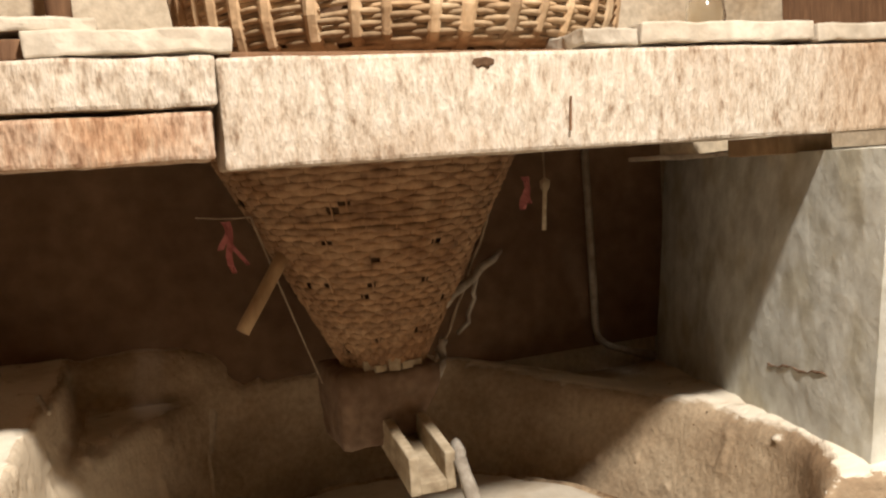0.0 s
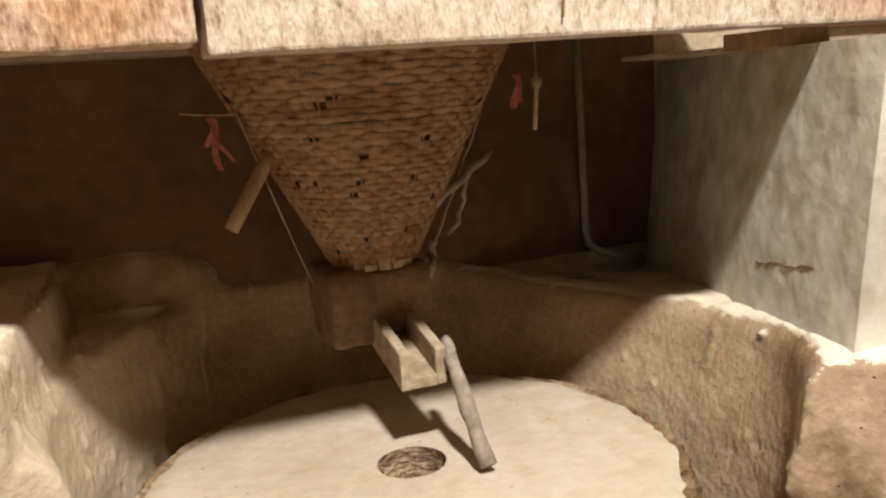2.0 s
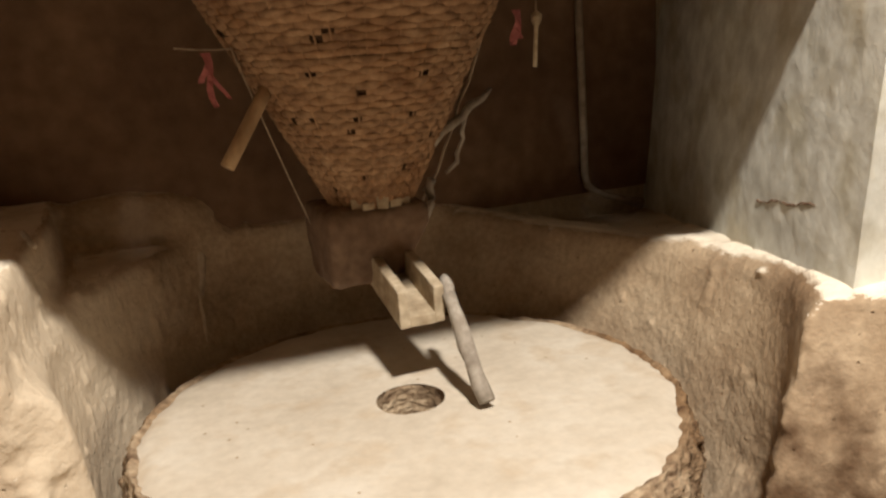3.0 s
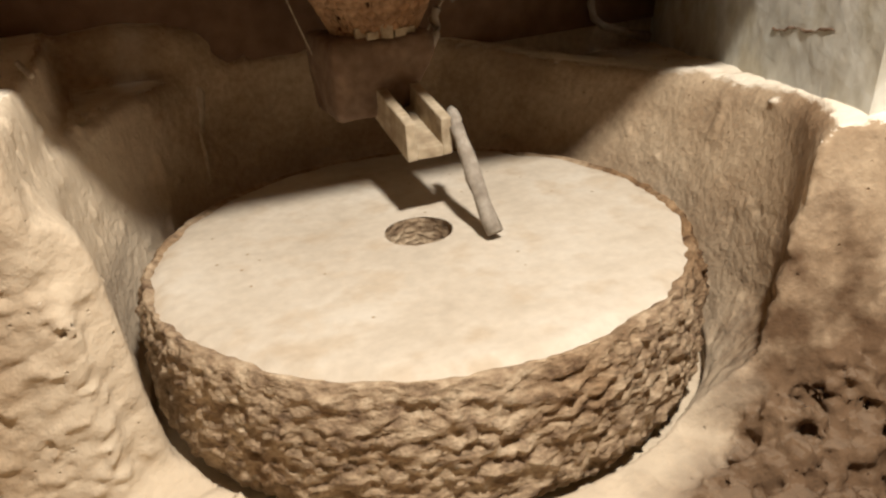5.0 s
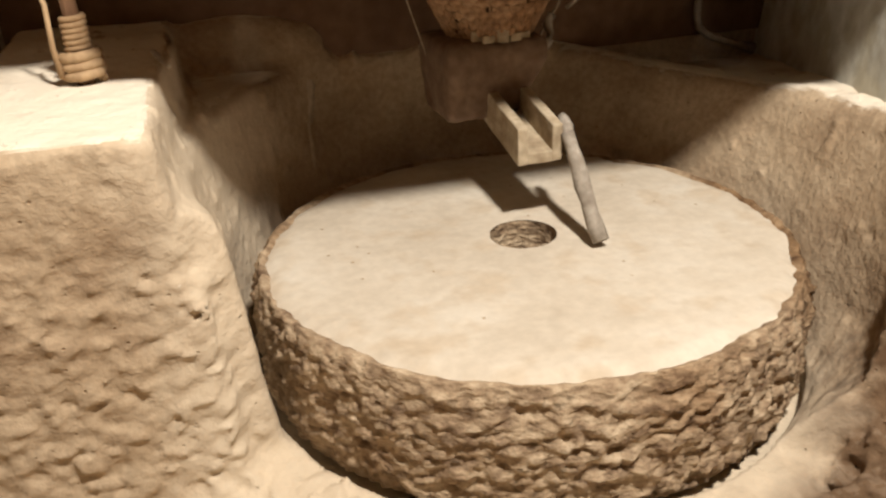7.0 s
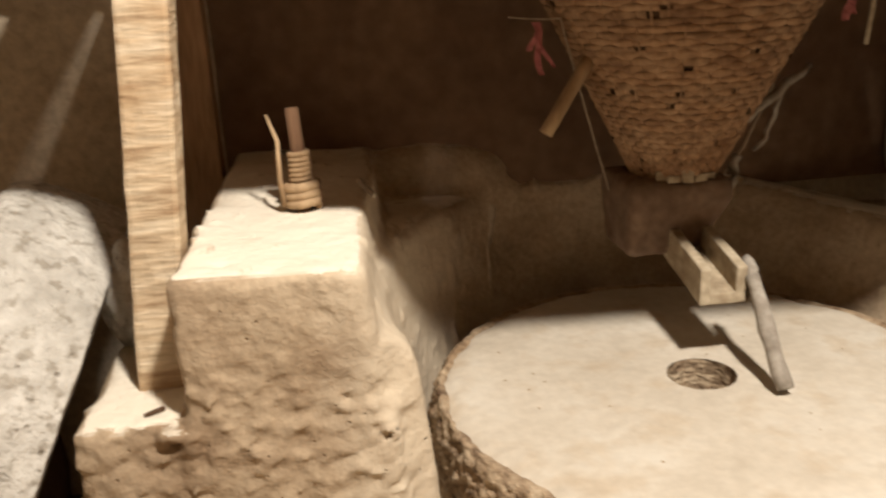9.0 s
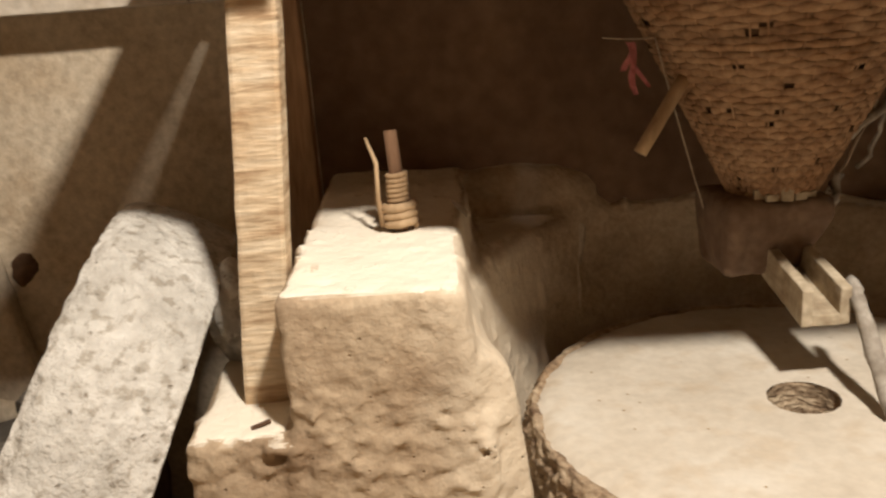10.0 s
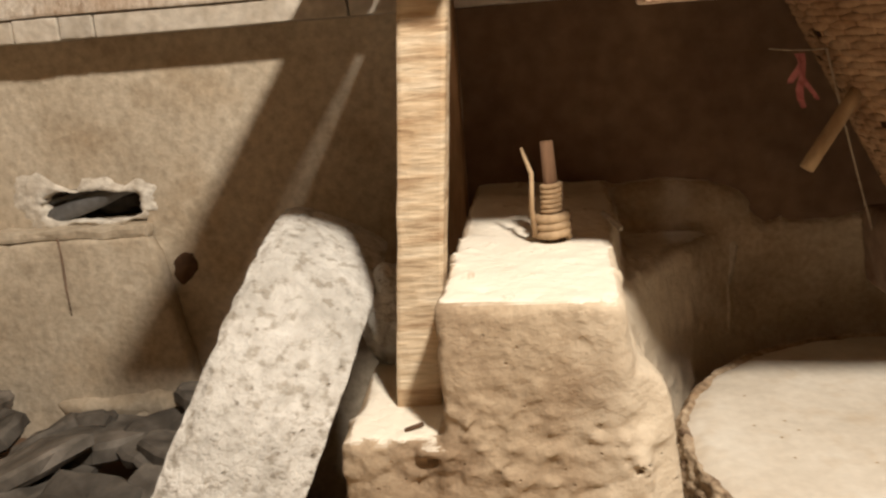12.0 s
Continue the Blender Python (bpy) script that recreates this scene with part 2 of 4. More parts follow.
def tube(points, radius, sides=8, wobble=0.0, seed=0, flat=1.0):
    """A rod through points, its radius one number or one for each point."""
    bm = bmesh.new()
    pts = [Vector(p) for p in points]
    rad = radius if isinstance(radius, (list, tuple)) else [radius] * len(pts)
    rings = []
    for i, p in enumerate(pts):
        way = (pts[min(i + 1, len(pts) - 1)] - pts[max(i - 1, 0)]).normalized()
        side = way.cross(Vector((0.13, 0.2, 0.97))).normalized()
        up = way.cross(side)
        ring = []
        for k in range(sides):
            a = 2 * math.pi * k / sides
            r = rad[i] * (1 + wobble * noise.noise(Vector((i * 0.7, math.cos(a) * 2 + seed, math.sin(a) * 2))))
            ring.append(bm.verts.new(p + side * math.cos(a) * r + up * math.sin(a) * r * flat))
        rings.append(ring)
    for a, b in zip(rings, rings[1:]):
        for k in range(sides):
            bm.faces.new((a[k], a[(k + 1) % sides], b[(k + 1) % sides], b[k]))
    bm.faces.new(rings[0])
    bm.faces.new(rings[-1])
    return bm


def along(a, b, n, sag=0.0, jitter=0.0, seed=1):
    rng = random.Random(seed)
    out = []
    for i in range(n + 1):
        t = i / n
        p = Vector(a).lerp(Vector(b), t)
        p.z -= sag * 4 * t * (1 - t)
        if 0 < i < n:
            p += Vector([rng.uniform(-jitter, jitter) for _ in range(3)])
        out.append(p)
    return out


# ---- room ----
def box_bm(*boxes):
    bm = bmesh.new()
    for lo, hi in boxes:
        r = bmesh.ops.create_cube(bm, size=1.0)
        for v in r["verts"]:
            v.co = Vector([lo[i] + (v.co[i] + 0.5) * (hi[i] - lo[i]) for i in range(3)])
    return bm


BACK = 2.06
tagged(link("floor", box_bm(((-2.4, -1.7, -0.30), (2.6, 2.4, -0.2))), MUD), "beaten brown earth floor of the mill room", "floor", kind="structure")
# Unseen ceiling, given pale wood so that it reflects lamp light down.
tagged(link("ceiling", box_bm(((-2.4, -1.7, 2.7), (2.6, 2.4, 2.8))), WOOD), "unseen ceiling closing the room, pale to bounce lamp light", "ceiling", kind="structure")
tagged(link("wall_north", box_bm(((-2.4, BACK, -0.2), (-1.165, BACK + 0.25, 2.7)), ((-0.92, BACK, -0.2), (2.6, BACK + 0.25, 2.7)),
                                 ((-1.165, BACK, -0.2), (-0.92, BACK + 0.25, 0.510)), ((-1.165, BACK, 0.592), (-0.92, BACK + 0.25, 2.7)),
                                 ((-1.165, BACK + 0.2, 0.510), (-0.92, BACK + 0.25, 0.592))), PLASTER),
       "tan mud-plastered wall with a broken hole", "wall", kind="structure")
# Three unseen walls close the room; their light plaster bounces the lamp.
tagged(link("wall_south", box_bm(((-2.4, -1.9, -0.2), (2.6, -1.7, 2.7))), PLASTER), "unseen tan wall closing the room, bouncing lamp light", "wall", kind="structure")
tagged(link("wall_west", box_bm(((-2.6, -1.9, -0.2), (-2.4, 2.37, 2.7))), PLASTER), "unseen tan wall closing the room, bouncing lamp light", "wall", kind="structure")
tagged(link("wall_east", box_bm(((2.6, -1.9, -0.2), (2.8, 2.37, 2.7))), PLASTER), "unseen tan wall closing the room, bouncing lamp light", "wall", kind="structure")


# Added dark layer: shade under the deck put into the wall's colour.
tagged(link("rear_facing", chunk((-0.195, BACK - 0.012, 0.40), (1.47, BACK, 0.912), 20, 0.003, 0.003, 3), DARK_BROWN), "dark brown layer added on the rear wall to deepen the shade under the deck", "wall facing", kind="structure")


def side_wall():
    """The low cement wall beside the pit, running back at a slant, its top out of level."""
    bm = bmesh.new()
    ny, nz = 40, 26
    grid = []
    for i in range(ny + 1):
        y = 1.08 + (BACK + 0.05 - 1.08) * i / ny
        row = []
        for k in range(nz + 1):
            z = 0.2 + 0.642 * k / nz
            x = 1.10 + 0.41 * (y - 1.19) + 0.12 * (z - 0.54)
            x += 0.003 * noise.noise(Vector((y * 7, z * 7, 2))) + 0.0012 * noise.noise(Vector((y * 26, z * 26, 5)))
            row.append(bm.verts.new((x, y, z)))
        grid.append(row)
    for i in range(ny):
        for k in range(nz):
            bm.faces.new((grid[i][k], grid[i + 1][k], grid[i + 1][k + 1], grid[i][k + 1]))
    r = bmesh.ops.extrude_face_region(bm, geom=bm.faces[:])
    bmesh.ops.translate(bm, verts=[v for v in r["geom"] if isinstance(v, bmesh.types.BMVert)], vec=(0.35, -0.0, 0))
    return tagged(link("wall_side", bm, CEMENT, smooth=False), "low grey cement-plastered wall, stained and cracked", "wall", kind="structure")


side_wall()

# ---- mud works: pier, benches, pit and lip as one smooth body ----
CX, CY = 0.575, 1.481


def lattice(seed):
    return np.random.default_rng(seed).random((32, 32, 32)).astype(np.float32)


LAT = lattice(5)


def fog(x, y, z, f):
    """Smooth value noise, -1 to 1."""
    out = []
    for c in (x, y, z):
        c = c * f + 100.0
        i = np.floor(c).astype(np.int32)
        t = (c - i).astype(np.float32)
        out.append((i % 32, (i + 1) % 32, t * t * (3 - 2 * t)))
    (x0, x1, u), (y0, y1, v), (z0, z1, w) = out
    a = LAT[x0, y0, z0] * (1 - u) + LAT[x1, y0, z0] * u
    b = LAT[x0, y1, z0] * (1 - u) + LAT[x1, y1, z0] * u
    c = LAT[x0, y0, z1] * (1 - u) + LAT[x1, y0, z1] * u
    d = LAT[x0, y1, z1] * (1 - u) + LAT[x1, y1, z1] * u
    return 2 * ((a * (1 - v) + b * v) * (1 - w) + (c * (1 - v) + d * v) * w) - 1


def smin(a, b, k):
    h = np.clip(0.5 + 0.5 * (b - a) / k, 0, 1)
    return b * (1 - h) + a * h - k * h * (1 - h)


def smax(a, b, k):
    return -smin(-a, -b, k)


def mud_field(x, y, z):
    """Below zero inside the mud."""
    r = np.hypot(x - CX, y - CY)
    # ground: a lip round the stone, falling away in front and to the west
    west = np.clip((-0.30 - x) / 0.08, 0, 1)
    top = 0.068 - 0.12 * np.clip(r - 0.47, 0, 1) - 0.22 * west
    top = top + 0.17 * np.clip((r - 0.458) / 0.16, 0, 1) * np.clip((x - 0.78) / 0.22, 0, 1) * np.clip((y - 0.86) / 0.16, 0, 1)
    ground = z - top
    # pier with a step at its west side
    lean = 0.044 + 0.10 * np.clip(0.54 - z, 0, 0.6) + 0.07 * np.clip(y - 1.27, 0, 0.6)
    flank = smax(x - lean - 0.008, 1.270 - y, 0.028)
    pier = smax(smax(-0.176 - x, flank, 0.014), z - 0.553 + 0.03 * (x + 0.17), 0.016)
    step = smax(smax(smax(-0.316 - x, x - 0.08, 0.015), 1.275 - y, 0.02), smax(z - 0.368, y - 2.2, 0.02), 0.02)
    # benches round the pit
    away = (x - 1.10) * -0.50 + (y - 1.03) * -0.86 - 0.02
    east = np.clip((x - 0.8) / 0.4, 0, 1)
    level = 0.445 * (1 - east) + (0.450 - 0.125 * np.clip(y - 1.1, 0, 1)) * east
    btop = level - 3.5 * np.clip(away, 0, 1)
    bench = smax(smax(z - btop, CX - x, 0.03), 0.7 - y, 0.03)
    rear = smax(smax(z - level, np.where(x < CX, 1.30, 1.50) - y, 0.03), 0.0 - x, 0.02)
    body = smin(smin(pier, step, 0.02), smin(bench, rear, 0.03), 0.03)
    # the pit, wider at the rear
    r2 = np.hypot(x - CX, np.where(y > CY, 0.84, 1.0) * (y - CY))
    side = np.clip((x - 0.25) / 0.3, 0, 1)
    wall = 0.454 + 0.11 * (1 - side) * np.clip(z - 0.07, 0, 0.5) + 0.38 * side * np.clip(z - 0.16, 0, 0.4)
    mouth = np.clip((CY - 0.10 - y) / 0.25, 0, 1) * np.clip((x - CX) / 0.15, 0, 1)
    wall = wall * (1 - mouth) + mouth * (0.456 + 0.9 * np.clip(z - 0.09, 0, 0.07) + 0.16 * np.clip(z - 0.16, 0, 0.4))
    pit = smax(smax(r2 - wall, 0.04 - z, 0.02), y - 2.03, 0.03)
    body = smax(body, -pit * 0.95, 0.035)
    d = smin(body, ground, 0.035)
    # a swelling of mud on the rear wall beside the pier
    lump = np.sqrt(((x - 0.20) / 0.19) ** 2 + ((y - 2.07) / 0.07) ** 2 + ((z - 0.475) / 0.075) ** 2) - 1
    d = smin(d, lump * 0.07, 0.03)
    near = np.abs(d) < 0.08
    out = d.copy()
    out[near] += mud_relief(x[near], y[near], z[near], away[near], r[near], d[near])
    # the stone's own bed
    return np.maximum(out, -np.maximum(r - 0.444, 0.035 - z))


def mud_relief(x, y, z, away, r, d):
    """Crumbly on the fronts, smoother where hands have plastered."""
    low = (x < 0.55) * np.clip((1.31 - y) / 0.05, 0, 1) * np.clip((0.455 + 0.03 * fog(x, y, z, 11) - z) / 0.06, 0, 1)
    clods = np.clip((away - 0.01) / 0.08, 0, 1) * np.clip((x - 0.66) / 0.18, 0, 1) * np.clip((r - 0.49) / 0.06, 0, 1) * np.clip((0.22 - z) / 0.10, 0, 1)
    face = np.clip((away + 0.01) / 0.03, 0, 1) * np.clip((x - 0.85) / 0.1, 0, 1)
    smooth = 0.35 * np.ones_like(d)
    n = 0.0035 * fog(x, y, z, 8) + smooth * (0.004 * fog(x, y, z, 24) + 0.003 * fog(x + 3, y, z, 55))
    n = n + low * (0.0018 * fog(x, y, z * 1.3, 34) + 0.0060 * fog(x + 3, y, z * 1.4, 62) + 0.0045 * fog(x + 6, y, z * 1.3, 100))
    n = n + clods * (0.035 * np.abs(fog(x + 7, y, z, 17)) - 0.022 + 0.044 * fog(x + 3, y + 2, z, 34) + 0.046 * np.abs(fog(x, y + 5, z, 58)) + 0.022 * fog(x, y + 5, z, 90))
    n = n + face * (0.006 * fog(x + 2, y, z, 26) + 0.008 * fog(x + 5, y, z, 60))
    # pebbles and pocks pressed into the sloping sides
    pock = fog(x + 1, y + 9, z, 34)
    n = n + 0.010 * np.clip(pock - 0.55, 0, 1) - 0.016 * np.clip(-0.55 - pock, 0, 1)
    return n


def surface_net(field, lo, hi, h):
    """The zero surface of a field on a grid of step h, one vertex a cell."""
    ax = [np.arange(lo[i], hi[i] + h, h, dtype=np.float32) for i in range(3)]
    vol = np.empty([len(a) for a in ax], np.float32)
    for i in range(0, len(ax[0]), 16):
        x, y, z = np.meshgrid(ax[0][i:i + 16], ax[1], ax[2], indexing="ij")
        vol[i:i + 16] = field(x, y, z)
    s = vol < 0
    n = [d - 1 for d in vol.shape]
    corner = lambda a, o: a[o[0]:o[0] + n[0], o[1]:o[1] + n[1], o[2]:o[2] + n[2]]
    offs = [(i, j, k) for i in (0, 1) for j in (0, 1) for k in (0, 1)]
    count = sum(corner(s, o).astype(np.int8) for o in offs)
    cells = np.argwhere((count > 0) & (count < 8))
    index = np.full(n, -1, np.int32)
    index[tuple(cells.T)] = np.arange(len(cells))
    total, hits = np.zeros((len(cells), 3), np.float32), np.zeros(len(cells), np.float32)
    for o in offs:
        for axis in range(3):
            if o[axis]:
                continue
            q = list(o)
            q[axis] = 1
            a = vol[tuple((cells + o).T)]
            b = vol[tuple((cells + q).T)]
            cross = (a < 0) != (b < 0)
            t = np.where(cross, a / np.where(cross, a - b, 1), 0)
            p = np.tile(np.array(o, np.float32), (len(cells), 1))
            p[:, axis] += t
            total += p * cross[:, None]
            hits += cross
    verts = (cells + total / hits[:, None]) * h + np.array(lo)
    faces = []
    for axis in range(3):
        u, w = [i for i in range(3) if i != axis]
        a = s[tuple(slice(0, n[i]) for i in range(3))]
        shifted = [slice(0, n[i]) for i in range(3)]
        shifted[axis] = slice(1, n[axis] + 1)
        e = np.argwhere(a != s[tuple(shifted)])
        e = e[(e[:, u] > 0) & (e[:, w] > 0)]
        quad = []
        for du, dw in ((0, 0), (1, 0), (1, 1), (0, 1)):
            c = e.copy()
            c[:, u] -= du
            c[:, w] -= dw
            quad.append(index[tuple(c.T)])
        q = np.stack(quad, 1)
        flip = s[tuple(e.T)] == (axis == 1)
        q[flip] = q[flip][:, ::-1]
        faces.append(q[(q >= 0).all(1)])
    return verts, np.concatenate(faces)


def net_object(name, field, lo, hi, h, material):
    verts, faces = surface_net(field, lo, hi, h)
    body = np.arange(len(verts))
    for _ in range(60):
        low = body[faces].min(1)
        new_body = body.copy()
        for k in range(4):
            np.minimum.at(new_body, faces[:, k], low)
        new_body = new_body[new_body]
        if (new_body == body).all():
            break
        body = new_body
    faces = faces[body[faces[:, 0]] == np.bincount(body).argmax()]
    used, faces = np.unique(faces, return_inverse=True)
    verts, faces = verts[used], faces.reshape(-1, 4)
    me = bpy.data.meshes.new(name)
    me.from_pydata(verts.tolist(), [], faces.tolist())
    me.materials.append(material)
    me.shade_smooth()
    return new(name, me)


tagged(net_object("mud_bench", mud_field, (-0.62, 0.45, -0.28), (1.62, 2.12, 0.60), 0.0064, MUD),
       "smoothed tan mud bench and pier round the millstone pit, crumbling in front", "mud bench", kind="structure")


# ---- millstones ----
def millstone_body(name, radius, lo, hi, eye, top_mat, side_mat, label, at, turn, chips=0.010, seed=0.0, worn=0.016):
    """A hewn stone disc: rough side, smoother top with worn rim, and an eye through it."""
    root = thing(name, at, label, "millstone")
    N = 560

    def rim(a, extra=0.0):
        p = Vector((math.cos(a) * 3 + seed, math.sin(a) * 3, seed))
        return radius + 0.006 * noise.noise(p) + extra

    def grid(rows, closed_in=False):
        bm = bmesh.new()
        rings = [[bm.verts.new(f(2 * math.pi * k / N)) for k in range(N)] for f in rows]
        for p, q in zip(rings, rings[1:]):
            for k in range(N):
                bm.faces.new((p[k], p[(k + 1) % N], q[(k + 1) % N], q[k]))
        return bm

    def side_at(t):
        def f(a):
            z = lo + (hi - lo - 0.006) * t
            ca, sa = math.cos(a), math.sin(a)
            q = Vector((ca * radius, sa * radius, z * 1.9))
            bulge = 0.006 * math.sin(math.pi * min(1, max(0, t)))
            warp = q + noise.noise_vector(q * 9) * 0.03
            rough = (0.5 - abs(noise.noise(warp * 24 + Vector((seed, 0, 0))))) * 0.9 + noise.noise(warp * 47) * 0.6 + noise.noise(q * 95) * 0.5 + abs(noise.noise(q * 11)) * 0.6 - 0.55
            edge = min(1.0, (1 - t) * 5 + 0.5)
            r = rim(a, bulge - 0.004 + chips * rough * edge - 0.012 * max(0, 1 - t * 5) ** 2 - worn * 0.5 * max(0, t - 0.8) ** 2 / 0.04)
            return (r * ca, r * sa, z + 0.004 * noise.noise(q * 40))
        return f

    def top_at(t):
        def f(a):
            ca, sa = math.cos(a), math.sin(a)
            r = eye + (rim(a, -worn * 1.15 - 0.008 + 0.007 * noise.noise(Vector((ca * 4, sa * 4, 1))) + 0.007 * noise.noise(Vector((ca * 9, sa * 9, 3))) + 0.005 * noise.noise(Vector((ca * 23, sa * 23, 5)))) - eye) * t
            q = Vector((ca * r, sa * r, 0))
            return (r * ca, r * sa, hi + 0.0014 * noise.noise(q * 14) + 0.0008 * noise.noise(q * 45) - worn * 0.5 * max(0, t - 0.93) ** 2 / 0.0049)
        return f

    def join_at(t):
        a0, b0 = side_at(1.0), top_at(1.0)
        return lambda a: tuple(Vector(a0(a)).lerp(Vector(b0(a)), t) + Vector((math.cos(a), math.sin(a), 1.2)) * 0.0028 * math.sin(math.pi * t))

    part("hewn_side", grid([side_at(i / 40) for i in range(41)] + [join_at(i / 5) for i in range(1, 6)]), side_mat, root, "rough hewn granite side", True)
    part("grinding_top", grid([top_at(1 - i / 26) for i in range(27)]), top_mat, root, "flour-dusted top", True)
    if eye > 0.01:
        def eye_at(t):
            return lambda a: ((eye + 0.006 * noise.noise(Vector((math.cos(a) * 2, math.sin(a) * 2, t * 5))) + 0.004 * noise.noise(Vector((math.cos(a) * 6, math.sin(a) * 6, t * 9))) * min(1, t * 6) - 0.006 * t * t) * math.cos(a),
                              (eye + 0.006 * noise.noise(Vector((math.cos(a) * 2, math.sin(a) * 2, t * 5))) + 0.004 * noise.noise(Vector((math.cos(a) * 6, math.sin(a) * 6, t * 9))) * min(1, t * 6) - 0.006 * t * t) * math.sin(a), hi - t * (hi - lo) * 0.9)
        part("eye", grid([eye_at(i / 8) for i in range(9)]), side_mat, root, "hole worn through the stone", True)
        bm = bmesh.new()
        bmesh.ops.create_grid(bm, x_segments=28, y_segments=28, size=eye + 0.008)
        for v in bm.verts:
            v.co.z = hi - 0.060 + 0.010 * noise.noise(v.co * 30) + 0.004 * noise.noise(v.co * 90)
        part("grain_fill", bm, GRIT, root, "crushed grain in the bottom of the eye", True)
    root.matrix_basis = turn
    return root


millstone_body("runner_millstone", 0.433, -0.10, 0.10, 0.054, FLOUR, ROUGH, "round millstone, flour-dusted on top, rough hewn side, in mud pit",
               (0, 0, 0), pose(CX, CY, 0.15), chips=0.013)
millstone_body("leaning_millstone", 0.441, -0.094, 0.094, 0.0, PITTED, PITTED, "spare grey pitted millstone standing on edge against the post",
               (0, 0, 0), pose(-0.576, 1.635, 0.171, 0, 116, 7.2), chips=0.0045, seed=4.0, worn=0.008)


# ---- deck over the pit ----
def slant(p):
    """The beam lies a little askew: its east end nearer the room."""
    return Vector((p.x, p.y - 0.07 * (p.x - 0.65), p.z))


def askew(bm):
    for v in bm.verts:
        v.co = slant(v.co)
    return bm


def beam():
    root = thing("deck_beam", (0.6, 1.265, 0.93), "long whitewashed timber beam with saw marks, notched for a plank", "beam")
    part("beam_body", local(chunk((0.317, 1.265, 0.868), (1.34, 1.345, 0.993), 40, 0.0022, 0.005, 1, slant), root), BEAM, root)
    part("beam_arm", local(chunk((0.085, 1.265, 0.941), (0.317, 1.345, 0.996), 20, 0.0022, 0.005, 2, slant), root), BEAM, root)
    part("lower_plank", local(chunk((0.083, 1.268, 0.882), (0.309, 1.345, 0.936), 20, 0.0025, 0.005, 3, slant), root), RED_BEAM, root, "reddish plank let into the notch")
    part("nail", local(askew(tube([(0.742, 1.260, 0.891), (0.746, 1.262, 0.934)], 0.0015, 6)), root), BROWN, root, "bent iron nail")
    bm = bmesh.new()
    bmesh.ops.create_icosphere(bm, subdivisions=3, radius=1, matrix=pose(0.632, 1.2655, 0.980) @ Matrix.Diagonal((0.016, 0.003, 0.006, 1)))
    for v in bm.verts:
        v.co += noise.noise_vector(v.co * 120) * 0.003
    part("knot_hole", local(askew(bm), root), DARK, root, "dark knot hole", True)


beam()


def deck():
    root = thing("deck_boards", (0.4, 1.6, 1.0), "rough boards laid over the pit with gaps between them", "boards")
    rng = random.Random(3)
    edges = [-0.436, -0.292, -0.100, 0.10, 0.21, 0.318]
    gaps = [0.0, 0.016, 0.006, 0.004, 0.0, 0.0]
    front = [1.29, 1.295, 1.33, 1.325, 1.315]
    for i in range(5):
        part("board", local(chunk((edges[i] + gaps[i] / 2, front[i], 0.998), (edges[i + 1] - gaps[i + 1] / 2, BACK, 1.018 + rng.uniform(0, 0.005)), 8, 0.0012, 0.003, i), root), BROWN, root)
    for x0, x1, y0, y1 in ((0.318, 0.91, 1.31, 1.53), (0.318, 0.91, 1.92, BACK), (0.318, 0.42, 1.531, 1.919), (0.81, 0.909, 1.531, 1.919), (0.91, 1.06, 1.275, BACK), (1.064, 1.25, 1.275, BACK), (1.254, 1.5, 1.30, BACK)):
        part("board", local(chunk((x0 + 0.0004, y0, 0.988), (x1 - 0.0004, y1, 1.002), 8, 0.0012, 0.003, x0), root), BROWN, root)


deck()


def slab(x0, x1, z0, z1, y0=1.27, y1=1.37, seed=0, label="pale broken slab lying on the beam"):
    root = thing("stone_slab", ((x0 + x1) / 2, y0, z0), label, "slab", "slabs on the beam")
    part("slab_body", local(chunk((x0, y0, z0), (x1, y1, z1), 20, 0.0032, 0.003, seed, slant), root), SLAB, root)


slab(0.125, 0.338, 1.000, 1.027, seed=4)
slab(0.075, 0.2, 1.028, 1.044, y0=1.29, seed=5)
slab(-0.09, 0.118, 1.021, 1.040, y0=1.41, y1=1.49, seed=15)
slab(0.772, 0.853, 0.999, 1.020, seed=6)
slab(0.858, 1.136, 1.000, 1.026, seed=7)
slab(1.140, 1.40, 0.998, 1.022, seed=8)


def wall_ledge():
    rng = random.Random(9)
    root = thing("wall_ledge", (-1.1, BACK, 0.93), "row of pale slabs jutting from the wall under a timber", "ledge")
    x = -1.9
    for w in (0.36, 0.29, 0.16, 0.10, 0.075, 0.52, 0.42, 0.60, 0.5):
        part("plank", local(chunk((x + 0.0015, BACK - 0.092 - rng.uniform(0, 0.004), 0.912 + rng.uniform(-0.002, 0.002)), (x + w - 0.0015, BACK, 0.957), 10, 0.002, 0.004, x), root), SLAB, root)
        x += w
    root2 = thing("wall_timber", (-0.9, BACK, 0.98), "squared timber lying along the wall on pale slabs", "beam")
    part("timber_body", local(chunk((-2.0, BACK - 0.100, 0.958), (-0.452, BACK, 1.075), 60, 0.003, 0.006, 31), root2), BEAM, root2)
    part("timber_end", local(chunk((-0.45, BACK - 0.100, 0.957), (1.3, BACK, 0.997), 30, 0.003, 0.004, 32), root2), BROWN, root2)


wall_ledge()


